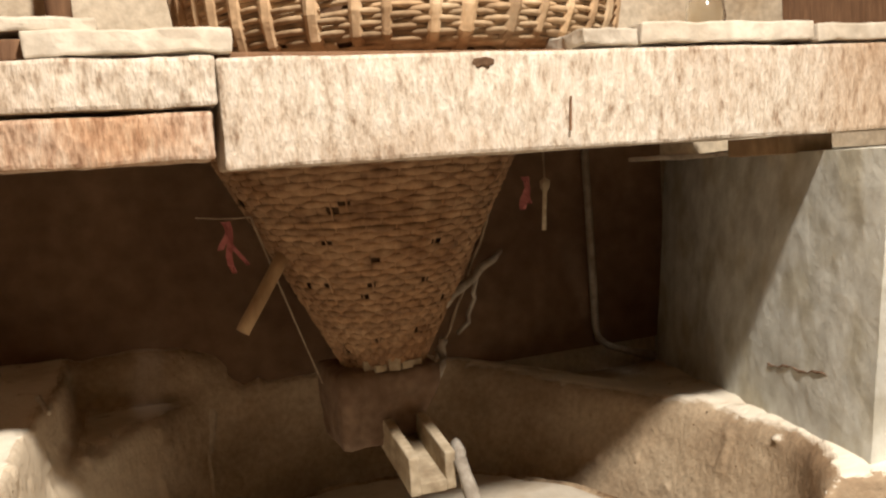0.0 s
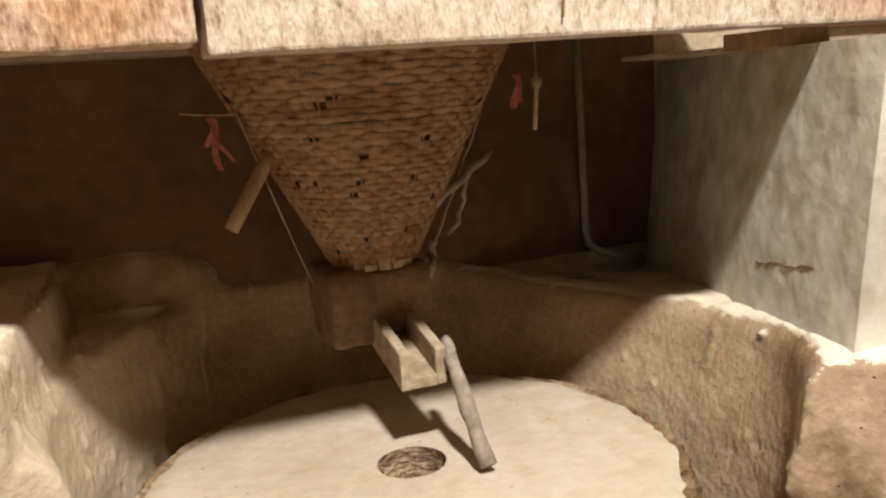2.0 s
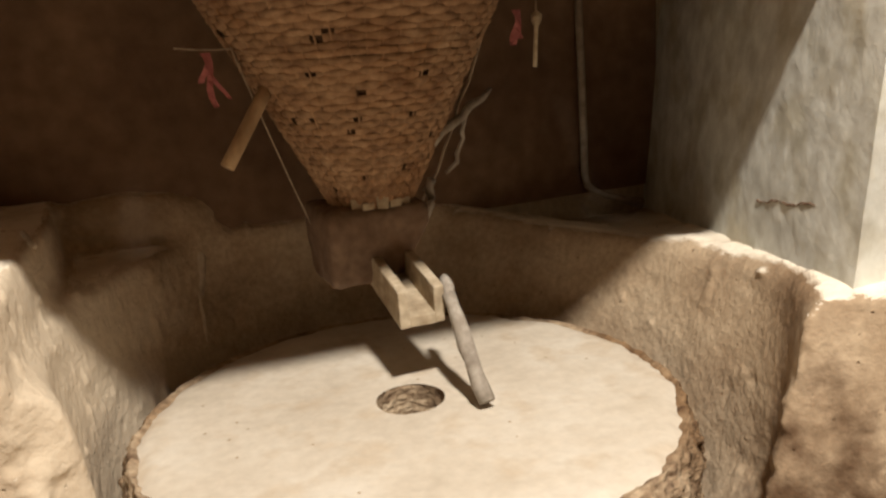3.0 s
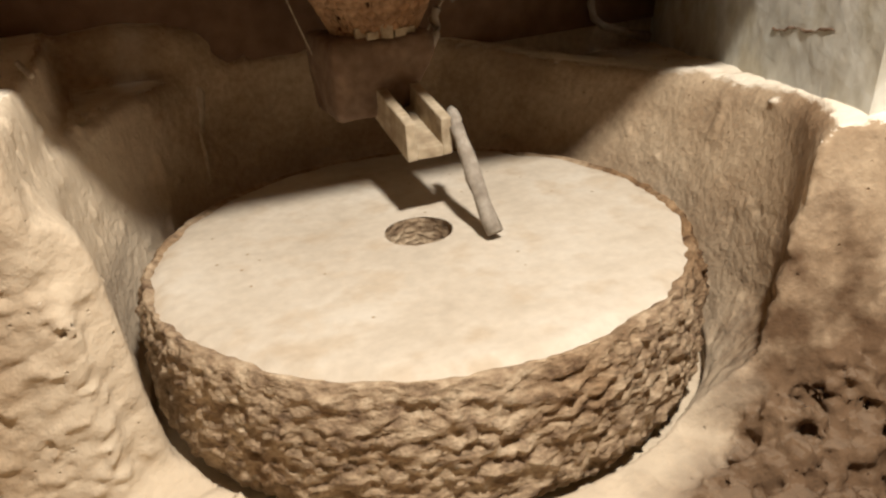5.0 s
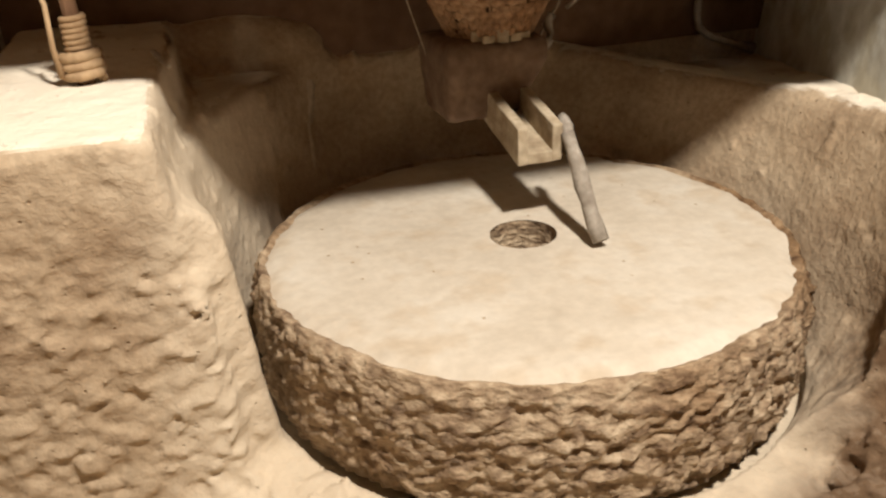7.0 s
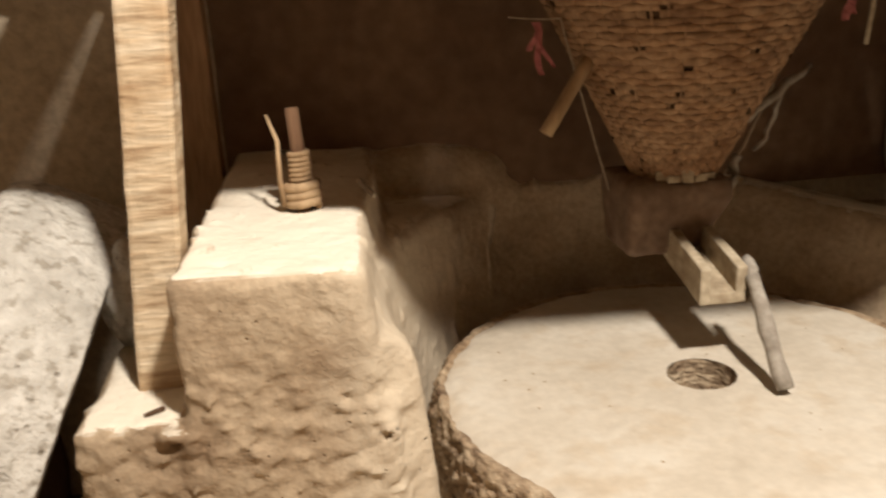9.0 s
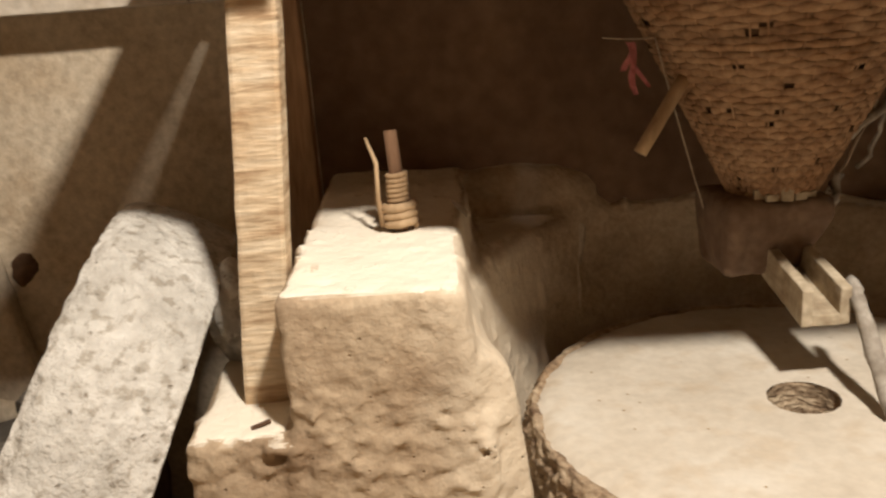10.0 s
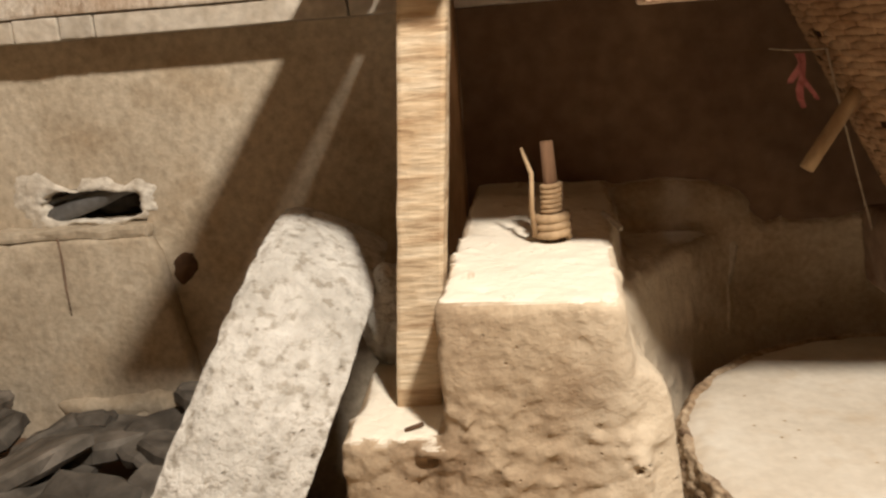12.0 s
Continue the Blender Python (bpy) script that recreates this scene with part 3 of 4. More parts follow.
def post():
    def shear(p):
        return Vector((p.x + 0.088 * (p.z - 0.363), p.y + 0.02 * (p.z - 0.363), p.z))
    root = thing("support_post", (-0.226, 1.41, 0.363), "sawn timber post standing on the mud step, lit pale", "post")
    part("shaft", local(chunk((-0.257, 1.380, 0.362), (-0.193, 1.440, 0.996), 46, 0.0018, 0.006, 5, shear), root), POST, root)
    root2 = thing("back_post", (-0.22, 2.0, 0.3), "brown timber upright against the rear wall", "post")
    part("shaft", local(chunk((-0.268, 1.915, 0.3), (-0.188, 1.965, 0.998), 16, 0.002, 0.004, 6), root2), TAN, root2)
    root3 = thing("wedge_block", (1.2, 1.36, 0.85), "small pale wooden wedge under the beam end", "wedge")
    part("wedge_body", local(chunk((1.16, 1.335, 0.840), (1.27, 1.45, 0.868), 6, 0.001, 0.002, 6), root3), WOOD, root3)


post()


# ---- hopper ----
def weave(root, name, mat, centre, z0, z1, r_of, rows, stakes, amp, thick, seed, skips=0.03, height=0.92):
    rng = random.Random(seed)
    seg = stakes * 4
    step = (z1 - z0) / rows
    for j in range(rows):
        bm = bmesh.new()
        z = z0 + (j + 0.5) * step
        half = step * height / 2 * rng.uniform(0.85, 1.12)
        lift = rng.uniform(-1, 1) * step * 0.15
        skip = set()
        for k in range(seg):
            if rng.random() < skips / 3:
                skip |= {k, (k + 1) % seg, (k + 2) % seg}
        ph = rng.uniform(0, 6)
        rings = []
        for k in range(seg):
            a = 2 * math.pi * k / seg
            zz = z + lift * math.sin(a * 2 + ph) + 0.25 * step * noise.noise(Vector((math.cos(a) * 4, math.sin(a) * 4, j * 0.35)))
            r = r_of(zz) + amp * math.sin(stakes / 2 * a + j * math.pi) + 0.0018 * noise.noise(Vector((math.cos(a) * 6, math.sin(a) * 6, j)))
            slope = (r_of(zz + 0.01) - r_of(zz - 0.01)) / 0.02
            ca, sa = math.cos(a), math.sin(a)
            ring = []
            for dr, dz in ((0, -half), (thick, -half * 0.55), (thick, half * 0.55), (0, half)):
                rr = r + dr + slope * dz
                ring.append(bm.verts.new((centre[0] + rr * ca, centre[1] + rr * sa, zz + dz)))
            rings.append(ring)
        for k in range(seg):
            if k in skip:
                continue
            p, q = rings[k], rings[(k + 1) % seg]
            for i in range(3):
                bm.faces.new((p[i], q[i], q[i + 1], p[i + 1]))
        bmesh.ops.delete(bm, geom=[v for v in bm.verts if not v.link_faces], context="VERTS")
        part(name, local(bm, root), mat, root, smooth=True)


# Added cone behind a weave that stops the view through its gaps.
def cone_backing(r_of, centre, z0, z1, off, n=48):
    bm = bmesh.new()
    rings = []
    for i in range(9):
        z = z0 + (z1 - z0) * i / 8
        rings.append([bm.verts.new((centre[0] + (r_of(z) - off) * math.cos(2 * math.pi * k / n), centre[1] + (r_of(z) - off) * math.sin(2 * math.pi * k / n), z)) for k in range(n)])
    for p, q in zip(rings, rings[1:]):
        for k in range(n):
            bm.faces.new((p[k], p[(k + 1) % n], q[(k + 1) % n], q[k]))
    return bm


HC = (0.617, 1.725)


def hopper_r(z):
    return 0.070 + 0.518 * max(0.0, z - 0.522)


def hopper():
    root = thing("wicker_hopper", (HC[0], HC[1], 0.53), "cone-shaped woven wicker grain hopper hanging under the deck", "hopper")
    weave(root, "strand", WICKER, HC, 0.524, 0.990, hopper_r, 46, 54, 0.0022, 0.0026, 2, skips=0.020, height=1.22)
    # The cone's deep brown stands for the shade within the hopper.
    part("lining", local(cone_backing(hopper_r, HC, 0.52, 0.992, 0.006), root), DARK, root, "added dark cone for the shade inside the hopper")
    for k in range(54):
        a = 2 * math.pi * (k + 0.5) / 54
        pts = [(HC[0] + (hopper_r(z) + 0.0005) * math.cos(a), HC[1] + (hopper_r(z) + 0.0005) * math.sin(a), z) for z in (0.52, 0.6, 0.7, 0.8, 0.9, 0.99)]
        part("stake", local(tube(pts, 0.0018, 5), root), WICKER, root)
    for k, (a, h) in enumerate(((-2.2, 0.018), (-1.95, 0.012), (-1.65, 0.034), (-1.35, 0.014), (-1.1, 0.012))):
        x, y = HC[0] + 0.078 * math.cos(a), HC[1] + 0.078 * math.sin(a)
        part("plug", local(chunk((x - 0.010, y - 0.004, 0.522), (x + 0.010, y + 0.004, 0.522 + h), 3, 0.002, 0.002, k), root), SPOUT, root, "pale chip wedged in the mouth")


hopper()


def feed_box():
    root = thing("feed_box", (0.606, 1.72, 0.40), "dark clay-smeared box under the hopper with a wooden spout", "feed box")

    def belly(p):
        k = max(0.0, 0.49 - p.z)
        return Vector((0.60 + (p.x - 0.60) * (1 - 3.2 * k) - 0.25 * k, 1.74 + (p.y - 1.74) * (1 - 2.2 * k), p.z))
    part("clay_body", local(chunk((0.512, 1.640, 0.388), (0.698, 1.82, 0.526), 16, 0.004, 0.022, 3, belly), root), CLAY, root, "clay-smeared dark body", True)

    def tip(p):
        k = (1.70 - p.y) / 0.195
        return Vector((p.x - 0.012 * k, p.y, p.z - 0.030 * k))
    x0, x1, y0, y1, z0, z1 = 0.588, 0.665, 1.503, 1.72, 0.387, 0.447
    spout = part("spout", local(chunk((x0 + 0.017, y0, z0), (x1 - 0.017, y1, z0 + 0.018), 12, 0.0012, 0.002, 1, tip), root), SPOUT, root, "pale wooden channel")
    for a, c, sd in ((x0, x0 + 0.0175, 2), (x1 - 0.0175, x1, 3)):
        bm = chunk((a, y0, z0), (c, y1, z1), 12, 0.0012, 0.003, sd, tip)
        side = part("spout_side", local(bm, root), SPOUT, root)


feed_box()


def rod(name, pts, radius, mat, label, category, sides=8, wobble=0.3, seed=0, piece="stick"):
    root = thing(name, pts[0], label, category)
    part(piece, local(tube(pts, radius, sides, wobble, seed), root), mat, root, smooth=True)
    return root


rod("knocker_stick", along((0.661, 1.384, 0.262), (0.659, 1.500, 0.402), 8, 0, 0.0015), [0.0135, 0.013, 0.0125, 0.0135, 0.013, 0.012, 0.0115, 0.011, 0.011], BARK,
    "grey dusty knocker stick resting on the millstone", "stick", seed=2)
rod("tie_lump", [(0.660, 1.499, 0.396), (0.663, 1.510, 0.404), (0.668, 1.530, 0.412), (0.670, 1.545, 0.416)], [0.010, 0.011, 0.009, 0.006], BARK, "knot of dark cord round the knocker stick", "cord", wobble=0.6)
rod("adjusting_peg", along((0.366, 1.645, 0.622), (0.452, 1.675, 0.742), 4), 0.0115, WOOD, "pale wooden peg poking out beside the hopper", "stick", 12, 0.05)
rod("hopper_twig", along((0.714, 1.66, 0.620), (0.862, 1.73, 0.695), 6, 0, 0.004), [0.010, 0.0095, 0.009, 0.008, 0.008, 0.006, 0.004], BARK, "grey twig tied beside the hopper", "twig")
rod("bent_twig", along((0.800, 1.70, 0.665), (0.775, 1.70, 0.575), 5, 0, 0.008, 4) + [Vector((0.748, 1.69, 0.56))], 0.004, BARK, "thin bent twig hanging by the hopper", "twig")
rod("peg_cord", along((0.40, 1.68, 0.80), (0.512, 1.76, 0.49), 8, 0.004), 0.0015, STRING, "thin cord stretched down beside the hopper", "cord", 5)
rod("side_cord", along((0.872, 1.72, 0.84), (0.703, 1.72, 0.495), 9, 0.012, 0.003), 0.0026, STRING, "slack cord holding the feed box", "cord", 5)
rod("frayed_cord", along((0.725, 1.70, 0.55), (0.697, 1.69, 0.46), 6, 0.0, 0.006, 8), [0.008, 0.010, 0.007, 0.009, 0.007, 0.006, 0.004], BARK, "frayed cord lashing beside the feed box", "cord", 7, 0.6)


def ribbon(name, top, drops, label):
    root = thing(name, top, label, "ribbon")
    rng = random.Random(4)
    for dx, dy, length, w in drops:
        bm = bmesh.new()
        rows = []
        for i in range(7):
            t = i / 6
            c = Vector(top) + Vector((dx * t + 0.006 * math.sin(5 * t + dx * 90), dy * t, -length * t))
            rows.append([bm.verts.new(c + Vector((s * w, 0.0015 * q + 0.004 * math.sin(t * 7) * s, 0))) for s, q in ((-1, 0), (1, 0), (1, 1), (-1, 1))])
        for p, q in zip(rows, rows[1:]):
            for k in range(4):
                bm.faces.new((p[k], p[(k + 1) % 4], q[(k + 1) % 4], q[k]))
        bm.faces.new(rows[0])
        bm.faces.new(rows[-1])
        part("cloth_strip", local(bm, root), RED, root)


ribbon("red_ribbon", (0.358, 1.675, 0.795), ((0.010, -0.01, 0.082, 0.0045), (0.026, 0.0, 0.072, 0.0035), (-0.003, 0.006, 0.045, 0.005)), "faded red cloth strip tied on a cord")
ribbon("dark_red_rag", (0.895, 1.68, 0.83), ((0.0, 0, 0.06, 0.007), (0.012, 0.0, 0.05, 0.005)), "dark red rag hanging in shadow")
rod("ribbon_cord", along((0.315, 1.675, 0.805), (0.440, 1.70, 0.80), 4, 0.004), 0.0014, STRING, "cord from which a red ribbon hangs", "cord", 6)
rod("hanging_peg", [(0.931, 1.67, 0.998), (0.931, 1.67, 0.826), (0.931, 1.67, 0.820), (0.931, 1.67, 0.808), (0.930, 1.67, 0.80), (0.924, 1.67, 0.73)], [0.002, 0.002, 0.009, 0.009, 0.004, 0.004], SPOUT, "small round-headed peg hanging in shadow", "peg")
rod("wall_pipe", [(1.232, 2.02, 0.998), (1.238, 2.02, 0.70), (1.240, 2.02, 0.55), (1.240, 2.02, 0.452), (1.247, 2.02, 0.425), (1.268, 2.015, 0.406), (1.33, 2.005, 0.383), (1.385, 1.995, 0.366)], [0.009] * 7 + [0.014], PIPE,
    "thin dusty pipe in the rear corner, bent at its foot", "pipe", 8, 0.05, piece="tube")



# ---- pier top ----
def wound_peg():
    root = thing("wound_peg", (-0.026, 1.562, 0.55), "upright wooden peg wound with pale rope on the mud pier", "peg")
    part("core", local(tube([(-0.026, 1.562, 0.545), (-0.026, 1.566, 0.63), (-0.030, 1.572, 0.70)], [0.012, 0.011, 0.010], 10), root), BROWN, root, smooth=True)
    for i in range(3):
        z = 0.555 + i * 0.012
        ring = [(-0.026 + 0.022 * math.cos(a * 0.45), 1.562 + 0.022 * math.sin(a * 0.45), z + 0.0008 * a) for a in range(15)]
        part("rope_turn", local(tube(ring, 0.0075, 7, 0.2, i), root), WOOD, root, smooth=True)
    for i in range(6):
        z = 0.592 + i * 0.0075
        ring = [(-0.026 + 0.0135 * math.cos(a * 0.45), 1.563 + 0.0135 * math.sin(a * 0.45), z + 0.0005 * a) for a in range(15)]
        part("rope_turn", local(tube(ring, 0.0045, 6, 0.2, i), root), WOOD, root, smooth=True)
    part("lever", local(tube([(-0.051, 1.55, 0.56), (-0.056, 1.552, 0.60), (-0.054, 1.555, 0.655), (-0.068, 1.58, 0.69)], [0.005, 0.004, 0.0035, 0.0025], 7), root), WOOD, root, "thin stick beside the peg", True)


wound_peg()


def round_stone():
    bm = bmesh.new()
    bmesh.ops.create_icosphere(bm, subdivisions=4, radius=1)
    for v in bm.verts:
        d = v.co.normalized()
        v.co = Vector((d.x * 0.050, d.y * 0.06, d.z * 0.085)) * (1 + 0.14 * noise.noise(d * 1.8) + 0.03 * noise.noise(d * 8))
    root = thing("grey_stone", (-0.285, 1.56, 0.442), "rounded grey stone propped behind the post on mud", "stone")
    part("stone_body", bm, PITTED, root, smooth=True)


round_stone()
rod("pale_sliver", [(0.062, 1.73, 0.549), (0.082, 1.635, 0.545)], 0.0045, SLAB, "thin pale sliver on the pier", "straw", 6)
rod("wood_chip", [(-0.232, 1.302, 0.370), (-0.210, 1.316, 0.372)], 0.003, DARK, "small dark wood chip", "chip", 6)


# ---- wide basket above ----
def basket():
    c = (0.672, 1.66)

    def r_of(z):
        k = max(0.0, z - 1.004)
        return 0.285 + 0.052 * (1 - math.exp(-k / 0.016)) + 0.12 * k
    root = thing("wide_basket", (c[0], c[1], 1.003), "wide ribbed wicker basket standing on the deck", "basket")
    weave(root, "strand", WICKER2, c, 1.004, 1.16, r_of, 22, 44, 0.0032, 0.0038, 7, skips=0.02, height=1.15)
    part("lining", local(cone_backing(r_of, c, 1.003, 1.16, 0.009), root), BROWN, root, "inside of the basket")
    rng = random.Random(8)
    for k in range(40):
        a = 2 * math.pi * (k + rng.uniform(0.3, 0.7)) / 40
        pts = [(c[0] + (r_of(z) + 0.006) * math.cos(a + (z - 1) * 0.3), c[1] + (r_of(z) + 0.006) * math.sin(a + (z - 1) * 0.3), z) for z in (1.002, 1.03, 1.06, 1.09, 1.13, 1.165)]
        part("rib", local(tube(pts, rng.uniform(0.006, 0.011), 6, flat=0.5), root), WICKER2, root)


basket()


# ---- west end ----
def plinth():
    def taper(p):
        k = (0.5 - p.z) / 0.6
        return Vector((p.x + 0.10 * k * (p.x > -1.1), p.y - 0.03 * k * (p.y < 2.045), p.z))
    root = thing("mud_plinth", (-1.1, 2.08, 0.2), "plastered mud plinth under the hole in the wall", "plinth")
    part("plinth_cap", local(chunk((-1.45, 2.024, 0.482), (-0.905, BACK, 0.509), 20, 0.006, 0.008, 8), root), PLASTER, root, "worn top edge of the plinth")
    part("plinth_body", local(chunk((-1.45, 2.025, -0.2), (-0.905, BACK, 0.483), 20, 0.008, 0.012, 2, taper), root), PLASTER, root, smooth=True)


plinth()
rod("plinth_crack", [(-1.120, 2.024, 0.490), (-1.117, 2.022, 0.44), (-1.119, 2.018, 0.37), (-1.116, 2.013, 0.31)], [0.002, 0.0035, 0.003, 0.0015], CLAY, "thin dark crack down the mud plinth", "crack", 6, piece="crack_line")


def plate(at, size, seed, tilt):
    """A broken flat lump: an uneven many-sided plate with a worn rim."""
    gen = random.Random(seed)
    n = gen.randint(6, 9)
    cuts = sorted(2 * math.pi * (k + gen.uniform(-0.3, 0.3)) / n for k in range(n))
    radii = [gen.uniform(0.75, 1.1) for _ in range(n)]
    bm = bmesh.new()
    rings = []
    for z, f in ((-1, 0.80), (-0.55, 0.97), (0.5, 1.0), (0.95, 0.90)):
        ring = []
        for k in range(n):
            for u in (0.0, 0.34, 0.67):
                a0, a1 = cuts[k], cuts[(k + 1) % n] + (2 * math.pi if k == n - 1 else 0)
                p0, p1 = Vector((math.cos(a0), math.sin(a0), 0)) * radii[k], Vector((math.cos(a1), math.sin(a1), 0)) * radii[(k + 1) % n]
                p = p0.lerp(p1, u) * f
                p += noise.noise_vector(p * 3 + Vector((seed, z, 0))) * 0.07
                ring.append(bm.verts.new((p.x * size[0], p.y * size[1], z * size[2] + 0.012 * noise.noise(p * 2 + Vector((0, seed, 0))))))
        rings.append(ring)
    m = len(rings[0])
    for p, q in zip(rings, rings[1:]):
        for k in range(m):
            bm.faces.new((p[k], p[(k + 1) % m], q[(k + 1) % m], q[k]))
    for ring in (rings[0], rings[-1]):
        mid = bm.verts.new(sum((v.co for v in ring), Vector()) / m + Vector((0, 0, 0.006 * noise.noise(Vector((seed, 0, 3))))))
        for k in range(m):
            bm.faces.new((ring[k], ring[(k + 1) % m], mid))
    root = thing("loose_rock", at, "flat broken lump of dusty plaster in the rubble", "rock", "rubble by the wall")
    part("rock_body", bm, ROCK, root)
    root.rotation_euler = (tilt[0], tilt[1], seed * 1.7)


rng = random.Random(12)
tagged(link("rubble_bed", chunk((-1.75, 1.30, -0.2), (-0.62, BACK, -0.03), 16, 0.02, 0.03, 6, lambda p: Vector((p.x, p.y, p.z + (p.z > -0.1) * (-0.03 + 0.10 * (p.y - 1.3))))), DARK_BROWN, smooth=True),
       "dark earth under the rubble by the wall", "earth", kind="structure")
for i in range(36):
    x, y = -0.72 - 0.95 * ((i * 0.7549) % 1), 1.36 + 0.56 * ((i * 0.5698 + 0.13) % 1)
    w = rng.uniform(0.07, 0.13)
    plate((x, y, 0.030 + 0.11 * (y - 1.3) + rng.uniform(0.0, 0.06)), (w * 1.25, w * 0.85, rng.uniform(0.014, 0.028)), i + 1,
          (rng.uniform(-0.15, 0.40), rng.uniform(-0.3, 0.3)))


def wall_foot():
    """The wall's crumbled foot: a low uneven ledge of mud over the rubble."""
    root = thing("crumbled_ledge", (-1.2, BACK, 0.08), "low crumbling mud ledge along the foot of the wall", "ledge")
    bm = bmesh.new()
    rows = []
    for i in range(61):
        x = -1.80 + 1.15 * i / 60
        jut = 0.075 + 0.035 * noise.noise(Vector((x * 6, 0, 1))) + 0.012 * noise.noise(Vector((x * 22, 0, 4)))
        top = 0.125 + 0.03 * noise.noise(Vector((x * 4, 3, 1))) + 0.008 * noise.noise(Vector((x * 25, 3, 1)))
        low = 0.055 + 0.02 * noise.noise(Vector((x * 7, 7, 1)))
        prof = ((0.0, top + 0.02), (jut * 0.5, top), (jut * 0.9, top - 0.012), (jut, (top + low) / 2), (jut * 0.85, low), (0.0, low - 0.03))
        rows.append([bm.verts.new((x, BACK + 0.01 - d - 0.006 * noise.noise(Vector((x * 40, z * 40, 2))), z + 0.005 * noise.noise(Vector((x * 30, d * 30, 9))))) for d, z in prof])
    for p, q in zip(rows, rows[1:]):
        for k in range(5):
            bm.faces.new((p[k], q[k], q[k + 1], p[k + 1]))
    bm.faces.new(rows[0])
    bm.faces.new(rows[-1])
    part("ledge_body", local(bm, root), PLASTER, root, smooth=True)


wall_foot()


def broken_plaster():
    """Ragged pale plaster round the hole, proud at the hole and feathering out."""
    bm = bmesh.new()
    rings = []
    for t in (0.0, 0.05, 0.35, 0.7, 1.0):
        ring = []
        for k in range(72):
            a = 2 * math.pi * k / 72
            ca, sa = math.cos(a), math.sin(a)
            e = (abs(ca) ** 4 + abs(sa) ** 4) ** -0.25
            jag = 0.010 * noise.noise(Vector((ca * 3, sa * 3, 1))) + 0.004 * noise.noise(Vector((ca * 8, sa * 8, 2)))
            out = (0.038 + 0.045 * noise.noise(Vector((ca * 2, sa * 2, 7))) + 0.022 * noise.noise(Vector((ca * 5, sa * 5, 9))) + 0.012 * noise.noise(Vector((ca * 13, sa * 13, 4)))) * (1.0 if sa > -0.3 else 0.35) + (0.03 if ca < -0.5 else 0.0)
            out = max(out, 0.006)
            x = -1.0425 + ca * e * 0.116 + ca * (jag + out * t)
            z = 0.551 + sa * e * 0.034 + sa * (jag * 0.7 + out * 0.9 * t)
            lift = (0.0 if t == 0 else 0.007 * (1 - t) + 0.001) + 0.002 * noise.noise(Vector((x * 40, z * 40, 3)))
            ring.append(bm.verts.new((x, BACK + (0.03 if t == 0 else 0) - lift if t < 1 else BACK + 0.002, z)))
        rings.append(ring)
    for p, q in zip(rings, rings[1:]):
        for k in range(72):
            bm.faces.new((p[k], p[(k + 1) % 72], q[(k + 1) % 72], q[k]))
    root = thing("broken_plaster", (-1.04, BACK, 0.551), "ragged whitish broken plaster round the wall hole", "plaster")
    part("plaster_rim", local(bm, root), LIME, root, smooth=True)


broken_plaster()

def torn_sheet(ends, width, seed):
    """A stiff dusty sheet, bent along its length, jammed into the hole."""
    a, b = Vector(ends[0]), Vector(ends[1])
    side = (b - a).cross(Vector((0, 1, 0))).normalized() * width
    bm = bmesh.new()
    rows = []
    for i in range(11):
        t = i / 10
        row = []
        for d in (0.0, 0.0035):
            for k in range(6):
                u = k / 5 - 0.5
                p = a.lerp(b, t) + side * u * (1 - 0.25 * t) + Vector((0, d + 0.012 * u * u * 4 + 0.006 * noise.noise(Vector((t * 3, u * 2, seed))), 0.004 * noise.noise(Vector((t * 6, u, seed + 3)))))
                row.append(bm.verts.new(p))
        rows.append(row)
    loop = [0, 1, 2, 3, 4, 5, 11, 10, 9, 8, 7, 6]
    for p, q in zip(rows, rows[1:]):
        for k in range(12):
            m, n = loop[k], loop[(k + 1) % 12]
            bm.faces.new((p[m], p[n], q[n], q[m]))
    bm.faces.new([rows[0][k] for k in loop])
    bm.faces.new([rows[-1][k] for k in loop])
    root = thing("wall_strap", a, "dusty dark grey sheet jammed in the wall hole", "strip", "strips in the hole")
    part("strip", local(bm, root), STRAP, root, smooth=True)


torn_sheet(((-1.160, 2.066, 0.522), (-0.945, 2.072, 0.594)), 0.042, 1)
torn_sheet(((-1.165, 2.085, 0.560), (-1.000, 2.09, 0.590)), 0.018, 2)


def dark_bag():
    bm = bmesh.new()
    bmesh.ops.create_icosphere(bm, subdivisions=4, radius=1)
    for v in bm.verts:
        d = v.co.normalized()
        k = 1 + 0.22 * noise.noise(d * 2.5) + 0.10 * abs(noise.noise(d * 7))
        v.co = Vector((d.x * 0.10, d.y * 0.045, d.z * 0.036)) * k
    root = thing("black_bag", (-1.03, 2.165, 0.548), "crumpled black plastic bag stuffed in the wall hole", "bag")
    part("bag_body", bm, IRON, root, smooth=True)


dark_bag()


# ---- above the deck ----
def clear_glass():
    m = bpy.data.materials.new("clear_plastic")
    m.use_nodes = True
    p = m.node_tree.nodes["Principled BSDF"]
    p.inputs["Base Color"].default_value = (0.95, 0.93, 0.88, 1)
    p.inputs["Transmission Weight"].default_value, p.inputs["Roughness"].default_value, p.inputs["IOR"].default_value = 1.0, 0.08, 1.45
    return m


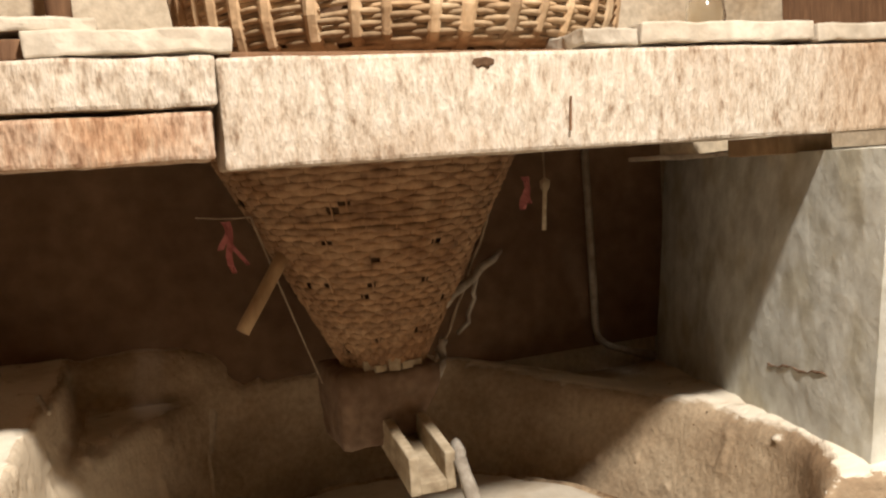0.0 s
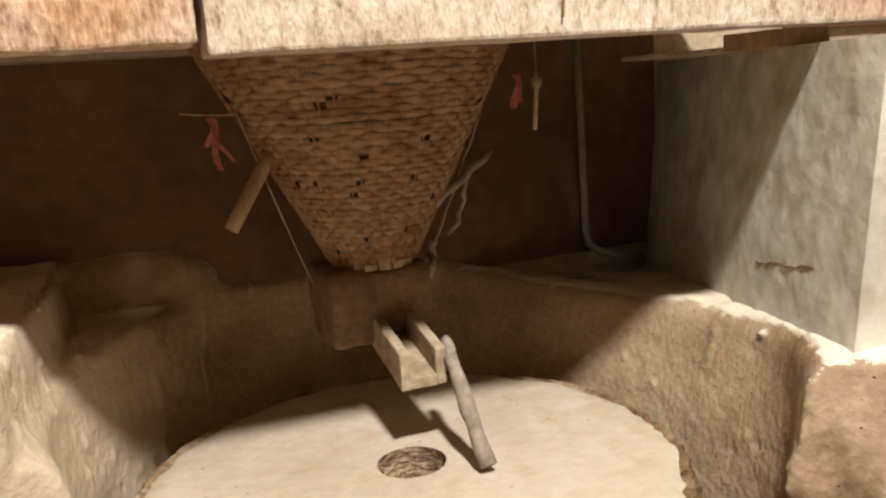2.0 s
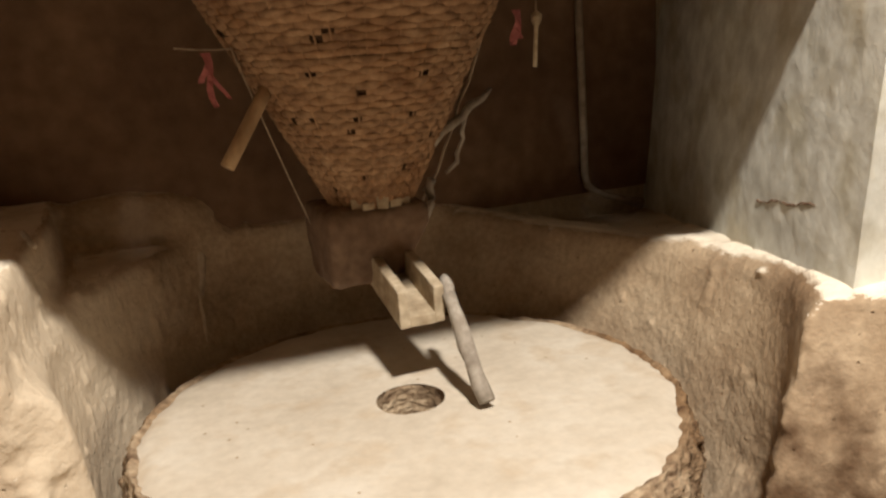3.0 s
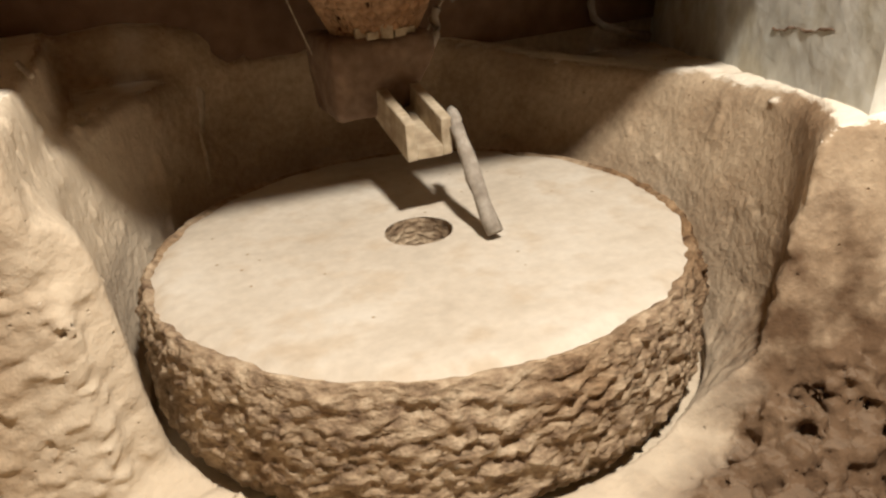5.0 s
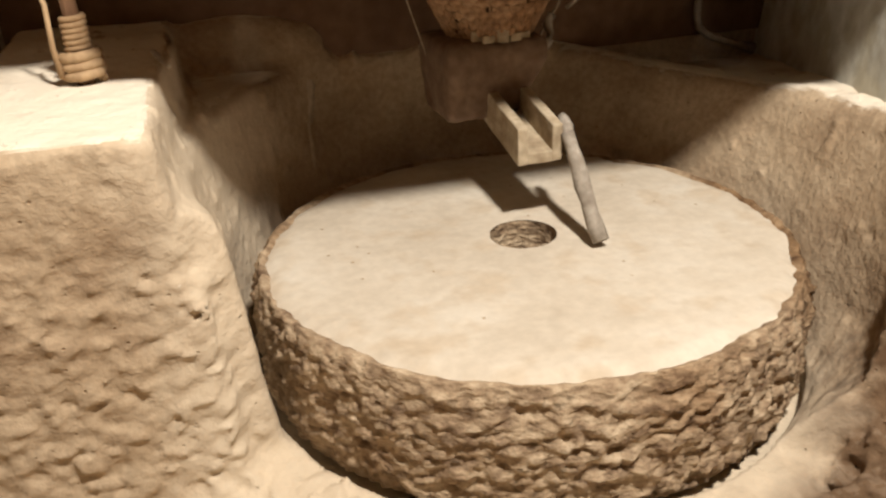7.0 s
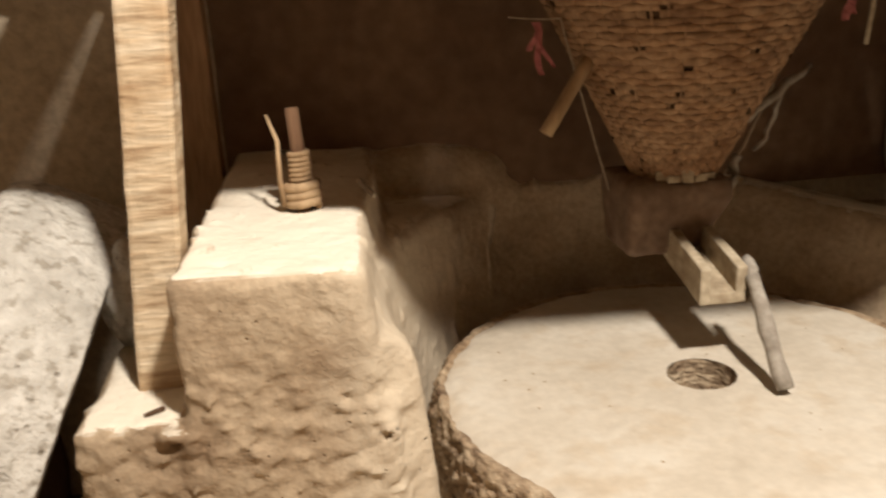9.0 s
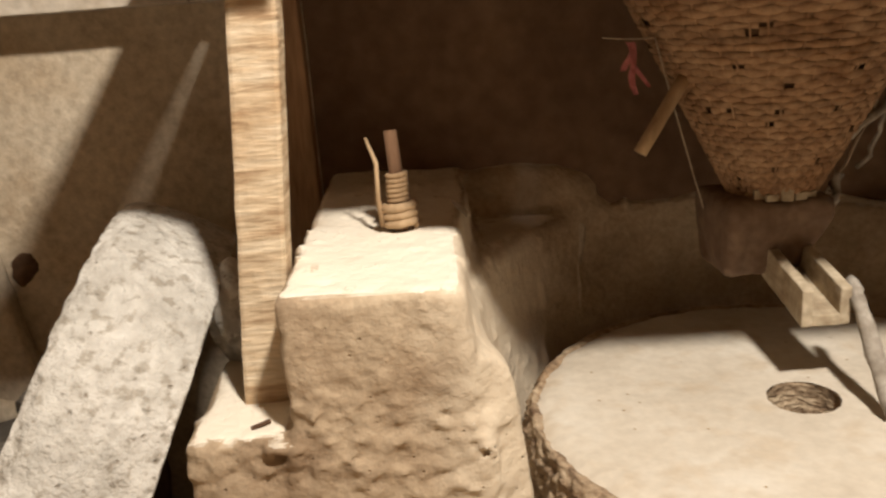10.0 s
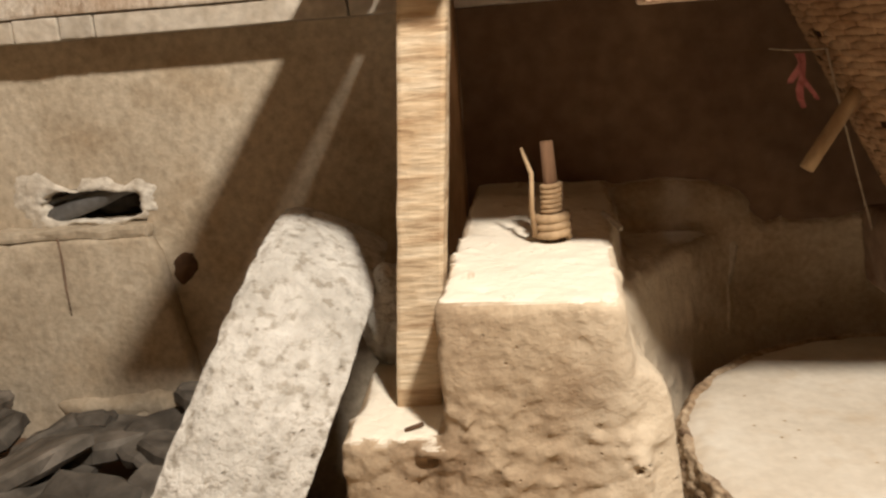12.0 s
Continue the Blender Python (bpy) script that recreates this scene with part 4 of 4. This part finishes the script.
def jar():
    root = thing("clear_jar", (1.25, 1.6, 1.003), "small clear plastic jar glinting on the deck", "jar")
    rows = [(0.030, 0.0), (0.034, 0.006), (0.033, 0.03), (0.036, 0.05), (0.033, 0.07), (0.036, 0.095), (0.034, 0.12), (0.022, 0.14), (0.016, 0.145), (0.016, 0.16)]
    rows = rows + [(r - 0.003, z) for r, z in rows[::-1][:-1]] + [(0.001, 0.004)]
    bm = bmesh.new()
    rings = [[bm.verts.new((r * math.cos(2 * math.pi * k / 28) * (1 + 0.05 * math.sin(k * 3 + z * 90)), r * math.sin(2 * math.pi * k / 28), z)) for k in range(28)] for r, z in rows]
    for p, q in zip(rings, rings[1:]):
        for k in range(28):
            bm.faces.new((p[k], p[(k + 1) % 28], q[(k + 1) % 28], q[k]))
    bm.faces.new(rings[0])
    part("jar_body", bm, clear_glass(), root, smooth=True)


jar()
root = thing("door_leaf", (2.2, BACK, 1.0), "dark brown wooden door panel against the wall", "door")
part("panel", local(chunk((1.885, BACK - 0.03, 0.9), (2.55, BACK - 0.002, 2.2), 8, 0.001, 0.004, 1), root), BROWN, root)
root = thing("rolled_mat", (0.13, 1.95, 1.02), "brown rolled mat standing on the deck", "mat")
part("roll", local(tube([(0.145, 1.95, 1.018), (0.145, 1.95, 1.25), (0.150, 1.96, 1.5)], 0.022, 14, 0.05), root), BROWN, root, smooth=True)
# A pale thin block stands for the streak of light on the wall top.
root = thing("ledge_light_streak", (1.2, 1.62, 0.83), "pale thin block standing for a light streak on the low wall", "sheet")
part("sheet", local(chunk((1.19, 1.52, 0.842), (1.34, 1.78, 0.850), 10, 0.003, 0.002, 8), root), SLAB, root)

# plaster scar on the low wall
root = thing("wall_scar", (1.12, 1.30, 0.51), "dark ragged crack in the low cement wall", "crack")
pts = []
for i in range(15):
    y = 1.20 + 0.19 * i / 14
    z = 0.528 - 0.032 * i / 14 + 0.0025 * math.sin(i * 0.9) + 0.0012 * math.sin(i * 2.7)
    pts.append((1.10 + 0.41 * (y - 1.19) + 0.12 * (z - 0.54) - 0.0005, y, z))
part("crack_line", local(tube(pts, [0.0006 + 0.0020 * abs(math.sin(i * 0.8)) for i in range(15)], 6), root), CLAY, root)

# light seam in the pit wall
root = thing("plaster_seam", (0.33, 2.02, 0.35), "pale plaster seam down the pit wall", "plaster")
part("seam", local(tube([(0.340, 2.030, 0.440), (0.336, 2.012, 0.40), (0.330, 1.995, 0.35), (0.322, 1.98, 0.29), (0.318, 1.97, 0.22)], [0.008, 0.013, 0.012, 0.014, 0.012], 8, 0.4, 3, 0.4), root), PLASTER, root, smooth=True)

# A flat dark lump stands for the shade inside the dent.
root = thing("wall_dent", (-0.85, BACK, 0.40), "dark broken dent in the wall plaster", "dent")
bm = bmesh.new()
bmesh.ops.create_icosphere(bm, subdivisions=3, radius=1, matrix=pose(-0.850, BACK + 0.001, 0.395, 0, 30, 0) @ Matrix.Diagonal((0.030, 0.006, 0.040, 1)))
for v in bm.verts:
    v.co += noise.noise_vector(v.co * 50) * 0.006
part("dent_shadow", local(bm, root), DARK, root, smooth=True)
